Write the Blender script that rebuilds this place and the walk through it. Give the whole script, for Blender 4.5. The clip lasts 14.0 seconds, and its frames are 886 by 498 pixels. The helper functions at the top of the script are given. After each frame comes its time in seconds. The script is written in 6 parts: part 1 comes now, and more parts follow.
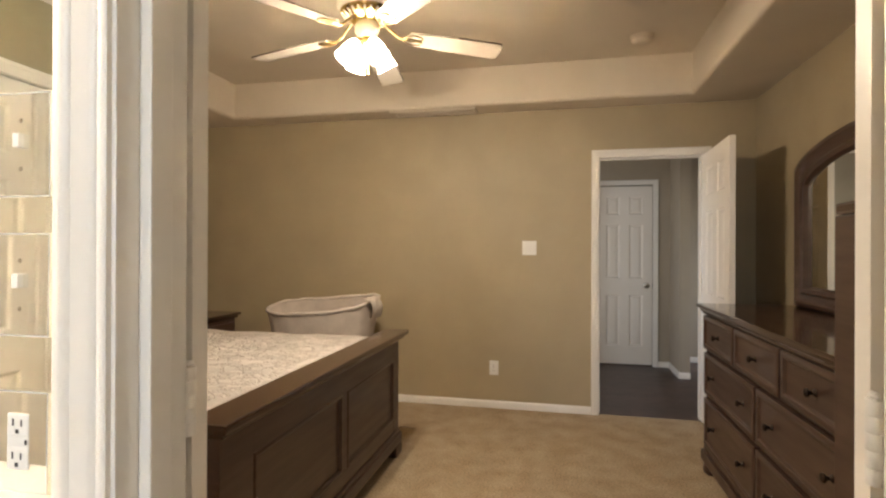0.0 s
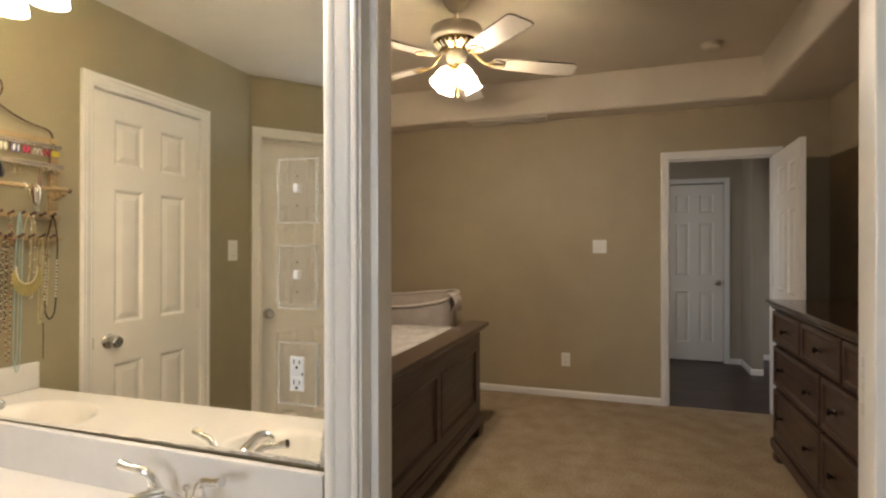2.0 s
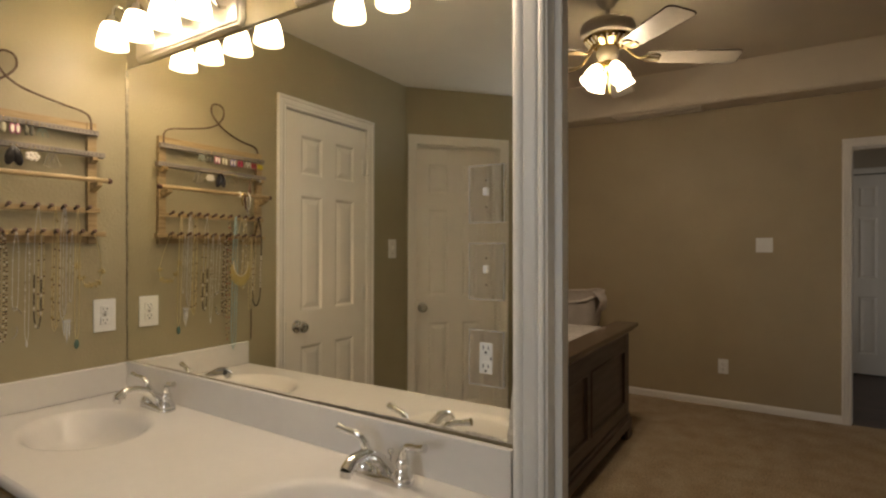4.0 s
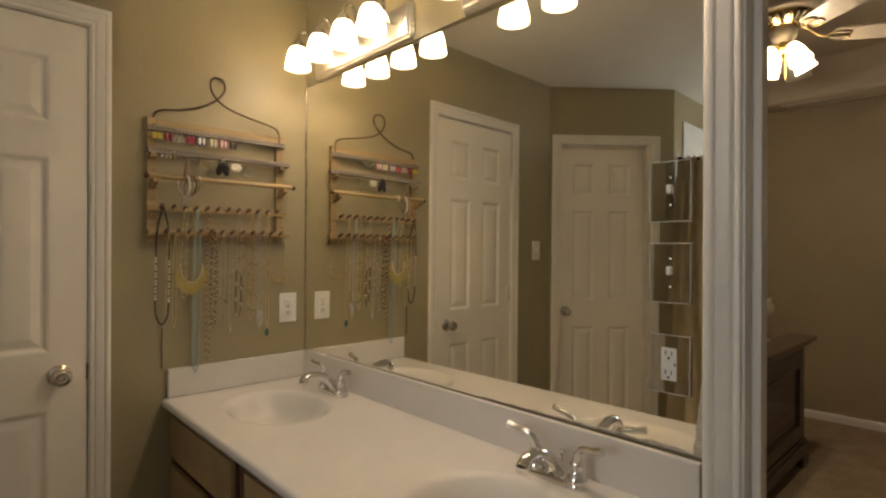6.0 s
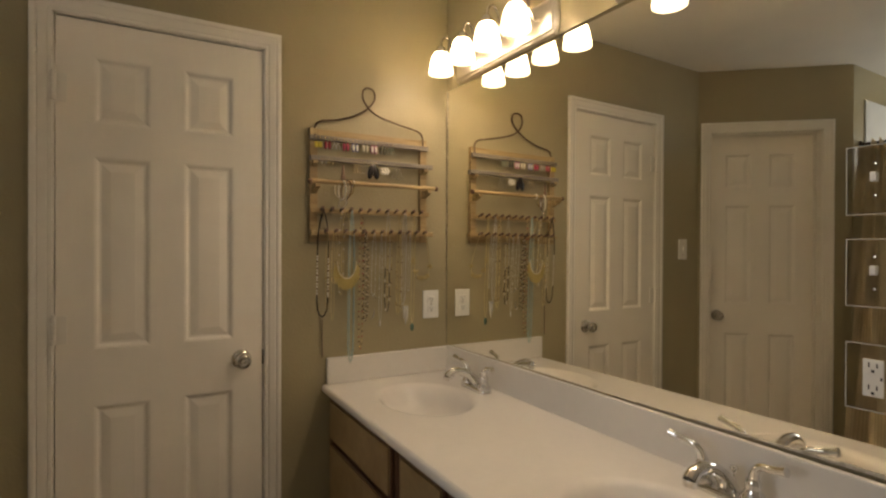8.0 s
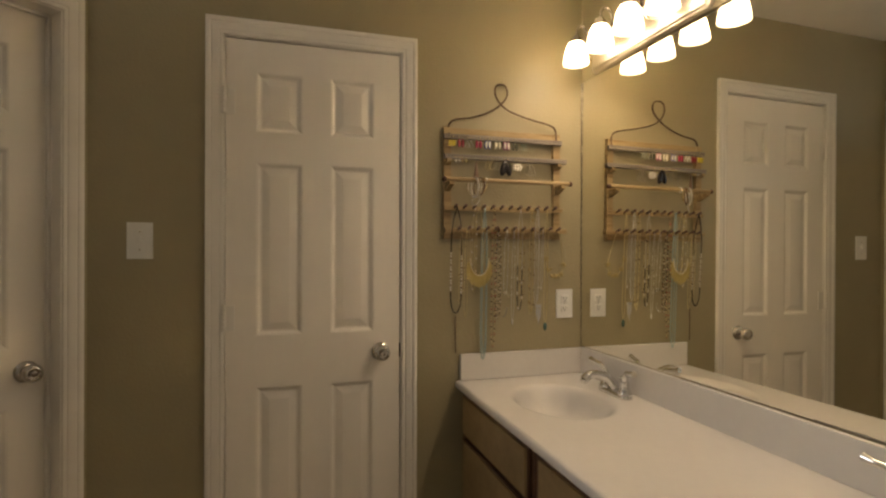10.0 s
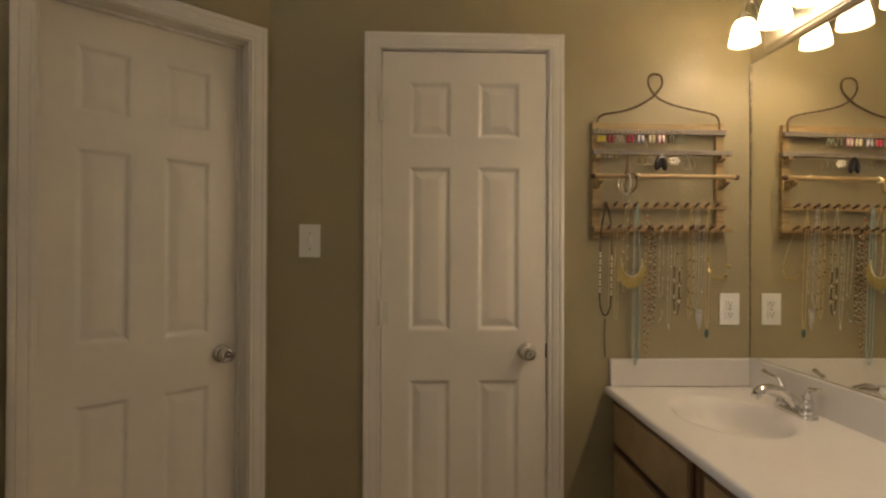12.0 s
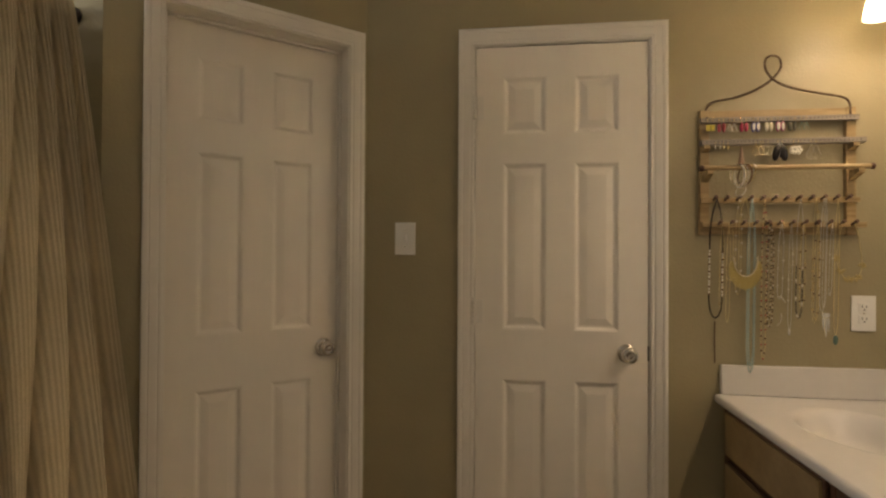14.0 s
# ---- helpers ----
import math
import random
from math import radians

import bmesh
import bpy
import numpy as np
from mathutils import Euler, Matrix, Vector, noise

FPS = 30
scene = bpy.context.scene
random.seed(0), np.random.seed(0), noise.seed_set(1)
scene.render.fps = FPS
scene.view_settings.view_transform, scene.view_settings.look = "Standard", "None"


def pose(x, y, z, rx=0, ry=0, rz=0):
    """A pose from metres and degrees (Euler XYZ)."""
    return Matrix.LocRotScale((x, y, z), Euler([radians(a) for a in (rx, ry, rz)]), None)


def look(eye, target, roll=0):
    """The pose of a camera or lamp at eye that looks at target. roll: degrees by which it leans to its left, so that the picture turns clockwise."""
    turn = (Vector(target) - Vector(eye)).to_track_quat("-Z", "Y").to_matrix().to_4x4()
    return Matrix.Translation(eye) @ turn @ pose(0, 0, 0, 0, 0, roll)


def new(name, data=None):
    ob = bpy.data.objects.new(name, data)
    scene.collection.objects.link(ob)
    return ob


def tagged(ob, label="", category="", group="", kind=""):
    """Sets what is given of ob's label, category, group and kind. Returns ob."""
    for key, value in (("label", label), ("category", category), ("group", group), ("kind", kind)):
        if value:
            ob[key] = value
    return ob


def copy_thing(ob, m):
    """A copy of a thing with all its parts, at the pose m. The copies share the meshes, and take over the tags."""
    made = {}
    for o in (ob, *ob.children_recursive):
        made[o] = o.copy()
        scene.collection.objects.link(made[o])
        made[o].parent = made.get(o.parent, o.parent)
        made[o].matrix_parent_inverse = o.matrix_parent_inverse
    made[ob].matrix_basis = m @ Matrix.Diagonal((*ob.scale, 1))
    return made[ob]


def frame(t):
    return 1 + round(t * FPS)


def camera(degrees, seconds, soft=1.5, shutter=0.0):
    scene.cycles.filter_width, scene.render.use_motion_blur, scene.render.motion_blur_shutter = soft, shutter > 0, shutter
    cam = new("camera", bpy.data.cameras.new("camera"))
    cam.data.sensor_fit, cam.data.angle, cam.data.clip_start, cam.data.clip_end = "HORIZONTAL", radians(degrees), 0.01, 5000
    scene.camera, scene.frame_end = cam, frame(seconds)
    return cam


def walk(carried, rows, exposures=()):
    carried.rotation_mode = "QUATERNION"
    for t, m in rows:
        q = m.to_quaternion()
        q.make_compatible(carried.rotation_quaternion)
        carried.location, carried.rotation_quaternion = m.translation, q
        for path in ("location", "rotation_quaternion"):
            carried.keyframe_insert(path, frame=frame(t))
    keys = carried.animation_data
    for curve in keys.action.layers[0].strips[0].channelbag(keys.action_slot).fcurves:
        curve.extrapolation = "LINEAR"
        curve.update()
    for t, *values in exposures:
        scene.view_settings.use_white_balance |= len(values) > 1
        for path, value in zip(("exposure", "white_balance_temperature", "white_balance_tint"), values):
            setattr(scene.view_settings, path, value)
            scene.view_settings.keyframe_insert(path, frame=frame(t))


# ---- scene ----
cam = camera(80.3, 14.0, soft=2.3)
PATH = [
    (0, (2.213, -0.516, 1.309), (1.782, 1.437, 1.31), 0.2),
    (0.5, (2.184, -0.679, 1.324), (1.748, 1.273, 1.32), 0.1),
    (1, (2.181, -0.78, 1.331), (1.719, 1.166, 1.326), -0.1),
    (1.5, (2.185, -0.849, 1.328), (1.642, 1.076, 1.32), -0.2),
    (2, (2.182, -0.895, 1.324), (1.528, 0.995, 1.315), -0.1),
    (2.5, (2.169, -0.939, 1.321), (1.402, 0.908, 1.316), -0.1),
    (3, (2.155, -0.975, 1.322), (1.273, 0.82, 1.311), -0.1),
    (5.5, (2.064, -1.091, 1.315), (0.689, 0.361, 1.316), 0.1),
    (6, (2.047, -1.11, 1.313), (0.586, 0.256, 1.312), 0.2),
    (6.5, (2.031, -1.126, 1.31), (0.496, 0.156, 1.309), 0.1),
    (7, (2.018, -1.138, 1.309), (0.411, 0.052, 1.308), 0.1),
    (7.5, (2.013, -1.15, 1.307), (0.336, -0.059, 1.305), 0.1),
    (8, (2.009, -1.166, 1.308), (0.271, -0.177, 1.305), 0.1),
    (10.5, (1.967, -1.204, 1.287), (0.016, -0.764, 1.293), 0.1),
    (11, (1.967, -1.214, 1.286), (-0.01, -0.912, 1.296), 0.1),
    (11.5, (1.967, -1.227, 1.278), (-0.026, -1.054, 1.293), 0.2),
    (12, (1.967, -1.236, 1.276), (-0.032, -1.175, 1.29), 0.2),
    (12.5, (1.964, -1.246, 1.277), (-0.035, -1.281, 1.287), 0.2),
    (13, (1.96, -1.249, 1.269), (-0.037, -1.361, 1.28), 0.2),
    (13.5, (1.958, -1.261, 1.262), (-0.033, -1.449, 1.278), 0.3),
    (14, (1.955, -1.281, 1.258), (-0.029, -1.531, 1.28), 0.3),
]
EXPOSURES = [(0, 2.5, 6060, 11), (0.5, 2.36, 6090, 11), (1.5, 1.98, 5950, 11), (2.2, 1.62, 5970, 11), (3, 1.15, 6180, 11), (5.5, 0.52, 6680, 11.5), (6.5, 0.48, 6770, 12.5), (8, 0.50, 6860, 12.5), (11, 0.56, 7000, 13.5), (14, 0.60, 7020, 14)]
walk(cam, [(t, look(eye, target, roll)) for t, eye, target, roll in PATH], EXPOSURES)

# ---- light ----
world = bpy.data.worlds.new("sky")
scene.world = world
world.use_nodes = True
_wn = world.node_tree.nodes
_sky = _wn.new("ShaderNodeTexSky")
_sky.sky_type, _sky.sun_disc = "NISHITA", False
_sky.sun_elevation, _sky.sun_rotation = radians(40), radians(120)
world.node_tree.links.new(_sky.outputs[0], _wn["Background"].inputs[0])
_wn["Background"].inputs[1].default_value = 0.08
_sun = new("sun", bpy.data.lights.new("sun", "SUN"))
_sun.data.energy, _sun.data.angle, _sun.data.color = 1.0, radians(10), (1, 0.95, 0.88)
_sun.matrix_basis = pose(0, 0, 8, 50, 0, 210)

BULB_WATTS, BULB_TINT, SHADE_GLOW = 1.46, (1.0, 0.785, 0.58), 0.9
FAN_WATTS, FAN_GLOW, FAN_TINT = 5.0, 1.2, (1.0, 0.80, 0.58)
WINDOW_WATTS, HALL_WATTS, BEDWIN_WATTS = 9.5, 1.5, 0.8


def bulb(x, y, z, watts, tint=BULB_TINT, radius=0.028):
    ob = new("bulb_light", bpy.data.lights.new("bulb_light", "POINT"))
    ob.data.energy, ob.data.color, ob.data.shadow_soft_size = watts, tint, radius
    ob.location = (x, y, z)
    return ob


def window_light(m, w, h, watts, tint):
    ob = new("window_light", bpy.data.lights.new("window_light", "AREA"))
    ob.data.shape, ob.data.size, ob.data.size_y = "RECTANGLE", w, h
    ob.data.energy, ob.data.color = watts, tint
    ob.matrix_basis = m
    return ob


# ---- materials ----
def material(name, colour, rough=0.5, metal=0.0, colour2=None, scale=8.0, fine=160.0, bump=0.0, bump_scale=None,
             var=0.06, stretch=(1, 1, 1), coat=0.0, spec=0.5, rand=0.0, rough_var=0.08):
    """Painted or natural surface: two scales of noise on colour and roughness, fine relief."""
    m = bpy.data.materials.new(name)
    m.use_nodes = True
    n, l = m.node_tree.nodes, m.node_tree.links
    b = n["Principled BSDF"]
    tc = n.new("ShaderNodeTexCoord")
    mp = n.new("ShaderNodeMapping")
    mp.inputs["Scale"].default_value = stretch
    l.new(tc.outputs["Object"], mp.inputs["Vector"])
    big, small = n.new("ShaderNodeTexNoise"), n.new("ShaderNodeTexNoise")
    big.inputs["Scale"].default_value, big.inputs["Detail"].default_value = scale, 4
    small.inputs["Scale"].default_value, small.inputs["Detail"].default_value = fine, 3
    for t in (big, small):
        l.new(mp.outputs[0], t.inputs["Vector"])
    mix = n.new("ShaderNodeMix")
    mix.data_type, mix.blend_type = "RGBA", "MIX"
    c2 = colour2 or tuple(c * (1 - 2.2 * var) for c in colour)
    mix.inputs[6].default_value, mix.inputs[7].default_value = (*colour, 1), (*c2, 1)
    ramp = n.new("ShaderNodeMapRange")
    ramp.inputs[1].default_value, ramp.inputs[2].default_value = 0.35, 0.65
    l.new(big.outputs[0], ramp.inputs[0])
    l.new(ramp.outputs[0], mix.inputs[0])
    mul = n.new("ShaderNodeMix")
    mul.data_type, mul.blend_type = "RGBA", "MULTIPLY"
    mul.inputs[0].default_value = 1.0
    r2 = n.new("ShaderNodeMapRange")
    r2.inputs[1].default_value, r2.inputs[2].default_value = 0.3, 0.7
    r2.inputs[3].default_value, r2.inputs[4].default_value = 1 - var, 1 + var * 0.4
    l.new(small.outputs[0], r2.inputs[0])
    l.new(mix.outputs[2], mul.inputs[6])
    l.new(r2.outputs[0], mul.inputs[7])
    out = mul.outputs[2]
    if rand:
        oi = n.new("ShaderNodeObjectInfo")
        hs = n.new("ShaderNodeHueSaturation")
        r3 = n.new("ShaderNodeMapRange")
        r3.inputs[3].default_value, r3.inputs[4].default_value = 1 - rand, 1 + rand
        l.new(oi.outputs["Random"], r3.inputs[0])
        l.new(r3.outputs[0], hs.inputs["Value"])
        l.new(out, hs.inputs["Color"])
        out = hs.outputs[0]
    l.new(out, b.inputs["Base Color"])
    r4 = n.new("ShaderNodeMapRange")
    r4.inputs[3].default_value, r4.inputs[4].default_value = max(0.02, rough - rough_var), min(1, rough + rough_var)
    l.new(big.outputs[0], r4.inputs[0])
    l.new(r4.outputs[0], b.inputs["Roughness"])
    b.inputs["Metallic"].default_value = metal
    b.inputs["Coat Weight"].default_value = coat
    b.inputs["Specular IOR Level"].default_value = spec
    if bump:
        bt = n.new("ShaderNodeTexNoise")
        bt.inputs["Scale"].default_value, bt.inputs["Detail"].default_value = bump_scale or fine, 2
        l.new(mp.outputs[0], bt.inputs["Vector"])
        bp = n.new("ShaderNodeBump")
        bp.inputs["Strength"].default_value, bp.inputs["Distance"].default_value = bump, 0.004
        l.new(bt.outputs[0], bp.inputs["Height"])
        l.new(bp.outputs[0], b.inputs["Normal"])
    return m


def wood(name, dark, light, rough=0.4, grain=(3, 40, 40), coat=0.0):
    return material(name, light, rough, colour2=dark, scale=2.2, fine=14, var=0.12, stretch=grain, bump=0.08,
                    bump_scale=10, coat=coat)


def glow_glass(name, tint, strength):
    """Frosted lamp glass, lit by its bulb."""
    m = bpy.data.materials.new(name)
    m.use_nodes = True
    n, l = m.node_tree.nodes, m.node_tree.links
    out = n["Material Output"]
    n.remove(n["Principled BSDF"])
    tr, em, ad = n.new("ShaderNodeBsdfTranslucent"), n.new("ShaderNodeEmission"), n.new("ShaderNodeAddShader")
    gl, mx = n.new("ShaderNodeBsdfGlossy"), n.new("ShaderNodeMixShader")
    tr.inputs[0].default_value = (0.86, 0.82, 0.74, 1)
    gl.inputs["Roughness"].default_value = 0.15
    mx.inputs[0].default_value = 0.06
    em.inputs[0].default_value, em.inputs[1].default_value = (*tint, 1), strength
    l.new(tr.outputs[0], mx.inputs[1])
    l.new(gl.outputs[0], mx.inputs[2])
    l.new(mx.outputs[0], ad.inputs[0])
    l.new(em.outputs[0], ad.inputs[1])
    l.new(ad.outputs[0], out.inputs[0])
    return m


def clear(name, tint=(1, 1, 1), rough=0.0, ior=1.46):
    m = bpy.data.materials.new(name)
    m.use_nodes = True
    b = m.node_tree.nodes["Principled BSDF"]
    b.inputs["Base Color"].default_value = (*tint, 1)
    b.inputs["Transmission Weight"].default_value = 1.0
    b.inputs["Roughness"].default_value, b.inputs["IOR"].default_value = rough, ior
    return m


def half_clear(name):
    """Frosted polished edge of clear plastic."""
    m = bpy.data.materials.new(name)
    m.use_nodes = True
    n, l = m.node_tree.nodes, m.node_tree.links
    tr, mx = n.new("ShaderNodeBsdfTransparent"), n.new("ShaderNodeMixShader")
    b = n["Principled BSDF"]
    b.inputs["Base Color"].default_value, b.inputs["Roughness"].default_value = (0.85, 0.85, 0.83, 1), 0.12
    mx.inputs[0].default_value = 0.42
    l.new(tr.outputs[0], mx.inputs[1])
    l.new(b.outputs[0], mx.inputs[2])
    l.new(mx.outputs[0], n["Material Output"].inputs[0])
    return m


M_BATH = material("bath_wall_paint", (0.352, 0.302, 0.182), 0.38, scale=3, fine=220, bump=0.22, bump_scale=95, var=0.03)
M_BED = material("bedroom_wall_paint", (0.40, 0.328, 0.206), 0.55, scale=3, fine=220, bump=0.22, bump_scale=95, var=0.03)
M_HALL = material("hall_wall_paint", (0.40, 0.345, 0.265), 0.55, scale=3, fine=220, bump=0.2, bump_scale=95, var=0.03)
M_CEIL = material("ceiling_paint", (0.78, 0.745, 0.68), 0.8, scale=2, fine=240, bump=0.3, bump_scale=70, var=0.03)
M_TRAY = material("tray_ceiling_paint", (0.68, 0.60, 0.48), 0.75, scale=2, fine=240, bump=0.3, bump_scale=70, var=0.03)
M_TRIM = material("trim_gloss_white", (0.80, 0.765, 0.705), 0.35, scale=5, fine=60, var=0.012, rough_var=0.04)
M_DOOR = material("door_satin_white", (0.85, 0.80, 0.725), 0.38, scale=4, fine=30, var=0.010, bump=0.015, bump_scale=60, stretch=(2, 2, 0.5))
M_CARPET = material("beige_carpet", (0.45, 0.355, 0.235), 0.97, colour2=(0.37, 0.275, 0.17), scale=6.5, fine=95, var=0.42,
                    bump=0.8, bump_scale=210, spec=0.1)
M_HALLFLOOR = wood("dark_hall_planks", (0.035, 0.019, 0.012), (0.075, 0.040, 0.026), 0.39, (30, 2.5, 30))
M_PLANK = material("dark_plank", (0.060, 0.034, 0.023), 0.39, colour2=(0.042, 0.023, 0.016), scale=3, fine=30, var=0.1, stretch=(2, 14, 14), rand=0.18)
M_BATHFLOOR = material("bath_tile", (0.46, 0.40, 0.31), 0.38, scale=6, fine=60, var=0.08)
M_GROUT = material("grout", (0.30, 0.26, 0.20), 0.9)
M_MARBLE = material("cultured_marble_white", (0.73, 0.70, 0.66), 0.22, scale=2.5, fine=40, var=0.02, rough_var=0.03)
M_CHROME = material("chrome", (0.80, 0.79, 0.77), 0.07, metal=1.0, var=0.02, rough_var=0.03)
M_NICKEL = material("brushed_nickel", (0.66, 0.62, 0.56), 0.15, metal=1.0, var=0.05, fine=300)
M_SATIN = material("satin_nickel_plate", (0.74, 0.70, 0.64), 0.37, metal=1.0, var=0.04, fine=200)
M_BRASS = material("polished_brass", (0.80, 0.62, 0.27), 0.14, metal=1.0, var=0.05)
M_PEWTER = material("fan_pewter", (0.62, 0.55, 0.45), 0.45, metal=0.0, var=0.05)
M_ANTIQUE = material("antique_brass", (0.26, 0.19, 0.09), 0.39, metal=0.9, var=0.08)
M_BLADEEDGE = material("blade_edge_brown", (0.10, 0.06, 0.035), 0.5)
M_TARNISH = material("mirror_tarnish_grey", (0.46, 0.40, 0.31), 0.42, metal=0.0, colour2=(0.66, 0.61, 0.52), scale=40, var=0.15)
M_BLADE = material("fan_blade_cream", (0.52, 0.47, 0.39), 0.38, scale=4, fine=30, var=0.06)
M_DARKWOOD = wood("espresso_wood", (0.050, 0.026, 0.017), (0.070, 0.038, 0.025), 0.38, (6, 1.2, 14), coat=0.2)
M_DARKTOP = wood("espresso_wood_top", (0.042, 0.020, 0.012), (0.058, 0.028, 0.017), 0.17, (6, 1.2, 14), coat=0.4)
M_BRONZE = material("dark_bronze", (0.045, 0.032, 0.024), 0.39, metal=0.8)
M_OAK = wood("pickled_oak", (0.25, 0.165, 0.072), (0.33, 0.228, 0.105), 0.42, (3, 40, 3))
M_OAKEDGE = wood("worn_oak_edge", (0.085, 0.038, 0.018), (0.14, 0.068, 0.034), 0.45, (3, 40, 3))
M_PINE = wood("pine_rack", (0.27, 0.18, 0.075), (0.42, 0.305, 0.15), 0.5, (30, 3, 30))
M_GREYBAR = wood("grey_slotted_bar", (0.16, 0.135, 0.11), (0.27, 0.235, 0.20), 0.55, (30, 3, 30))
M_DARKPEG = material("dark_peg", (0.10, 0.045, 0.025), 0.45)
M_WIRE = material("rusty_wire", (0.19, 0.135, 0.085), 0.5, metal=0.7, colour2=(0.10, 0.06, 0.035), scale=60, var=0.15)
M_PLATE = material("white_plastic", (0.80, 0.79, 0.75), 0.38, var=0.02)
M_SLOT = material("dark_slot", (0.02, 0.018, 0.016), 0.6)
M_RIM = half_clear("acrylic_rim")
M_MIRROR = material("mirror_silver", (0.965, 0.945, 0.855), 0.0, metal=1.0, var=0.004, rough_var=0.0)
M_MIRRORPLATE = material("plate_mirror_face", (0.93, 0.92, 0.87), 0.014, metal=1.0, var=0.02, rough_var=0.02)
M_EDGE = material("mirror_edge_tarnish", (0.36, 0.31, 0.22), 0.39, metal=0.6, scale=30, var=0.2)
M_SHADE = glow_glass("vanity_shade_glass", (1.0, 0.86, 0.63), SHADE_GLOW)
M_FANGLASS = glow_glass("fan_shade_glass", (1.0, 0.89, 0.72), FAN_GLOW)
M_BULB = glow_glass("bulb_glass", (1.0, 0.88, 0.66), 22.0)
M_TILEWHITE = material("tub_surround_white", (0.80, 0.81, 0.80), 0.17, var=0.02)


def ribbed(name, c1, c2):
    """Ribbed curtain cloth: lengthwise cords by the cloth's own coordinates, groove shade mixed into the colour."""
    m = material(name, c1, 0.9, colour2=c2, scale=5, fine=300, var=0.12, bump=0.2, spec=0.1)
    n, l = m.node_tree.nodes, m.node_tree.links
    b = n["Principled BSDF"]
    uv = n.new("ShaderNodeUVMap")
    w = n.new("ShaderNodeTexWave")
    w.wave_type, w.bands_direction = "BANDS", "X"
    w.inputs["Scale"].default_value, w.inputs["Distortion"].default_value = 42, 0.3
    l.new(uv.outputs[0], w.inputs["Vector"])
    bp = n.new("ShaderNodeBump")
    bp.inputs["Strength"].default_value, bp.inputs["Distance"].default_value = 0.4, 0.003
    l.new(w.outputs["Fac"], bp.inputs["Height"])
    l.new(bp.outputs[0], b.inputs["Normal"])
    src = b.inputs["Base Color"].links[0].from_socket
    # Shade between the cords, multiplied into the base colour along the bump wave
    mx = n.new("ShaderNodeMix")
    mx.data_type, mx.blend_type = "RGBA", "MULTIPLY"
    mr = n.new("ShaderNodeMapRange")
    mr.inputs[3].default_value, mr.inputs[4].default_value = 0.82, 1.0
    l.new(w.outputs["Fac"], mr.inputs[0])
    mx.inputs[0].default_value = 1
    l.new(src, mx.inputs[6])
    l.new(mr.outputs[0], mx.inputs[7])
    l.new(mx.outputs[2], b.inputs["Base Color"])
    return m


def leafy(name):
    """Cream coverlet with grey-brown stitched leaf veins."""
    m = material(name, (0.58, 0.53, 0.475), 0.9, scale=14, fine=220, var=0.07, bump=0.3, spec=0.1)
    n, l = m.node_tree.nodes, m.node_tree.links
    b = n["Principled BSDF"]
    tc = n.new("ShaderNodeTexCoord")
    nz = n.new("ShaderNodeTexNoise")
    nz.inputs["Scale"].default_value = 9.0
    nz.inputs["Detail"].default_value = 4
    l.new(tc.outputs["Object"], nz.inputs["Vector"])
    ad = n.new("ShaderNodeMix")
    ad.data_type = "VECTOR"
    ad.inputs[0].default_value = 0.26
    l.new(tc.outputs["Object"], ad.inputs[4])
    l.new(nz.outputs["Color"], ad.inputs[5])
    mp = n.new("ShaderNodeMapping")
    mp.inputs["Rotation"].default_value = (0, 0, 0.6)
    mp.inputs["Scale"].default_value = (9, 21, 9)
    l.new(ad.outputs[1], mp.inputs["Vector"])
    vo, leaf = n.new("ShaderNodeTexVoronoi"), n.new("ShaderNodeTexVoronoi")
    vo.feature = "DISTANCE_TO_EDGE"
    for v in (vo, leaf):
        v.inputs["Scale"].default_value = 1.0
        l.new(mp.outputs[0], v.inputs["Vector"])
    mr = n.new("ShaderNodeMapRange")
    mr.inputs[1].default_value, mr.inputs[2].default_value = 0.0, 0.10
    l.new(vo.outputs["Distance"], mr.inputs[0])
    sep, tone = n.new("ShaderNodeSeparateColor"), n.new("ShaderNodeMapRange")
    tone.inputs[3].default_value, tone.inputs[4].default_value = 0.84, 1.05
    l.new(leaf.outputs["Color"], sep.inputs[0])
    l.new(sep.outputs[0], tone.inputs[0])
    vein = n.new("ShaderNodeMix")
    vein.data_type, vein.blend_type = "RGBA", "MULTIPLY"
    vein.inputs[0].default_value = 1.0
    l.new(b.inputs["Base Color"].links[0].from_socket, vein.inputs[6])
    l.new(tone.outputs[0], vein.inputs[7])
    l.new(vein.outputs[2], b.inputs["Base Color"])
    src = b.inputs["Base Color"].links[0].from_socket
    mx = n.new("ShaderNodeMix")
    mx.data_type = "RGBA"
    mx.inputs[6].default_value = (0.44, 0.395, 0.34, 1)
    l.new(mr.outputs[0], mx.inputs[0])
    l.new(src, mx.inputs[7])
    l.new(mx.outputs[2], b.inputs["Base Color"])
    bp = n.new("ShaderNodeBump")
    bp.inputs["Strength"].default_value, bp.inputs["Distance"].default_value = 0.8, 0.01
    l.new(mr.outputs[0], bp.inputs["Height"])
    l.new(bp.outputs[0], b.inputs["Normal"])
    return m


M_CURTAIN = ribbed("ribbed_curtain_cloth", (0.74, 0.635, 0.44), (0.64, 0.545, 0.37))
M_DRAPE = ribbed("bedroom_drape", (0.60, 0.56, 0.49), (0.50, 0.46, 0.40))
M_QUILT = leafy("leaf_coverlet")
M_BASSINET = material("bassinet_cloth", (0.60, 0.53, 0.46), 0.9, scale=10, fine=200, var=0.06, bump=0.35, bump_scale=60)
M_MESHCLOTH = material("bassinet_mesh", (0.56, 0.49, 0.42), 0.95, scale=12, fine=300, var=0.05, bump=0.2, bump_scale=200)


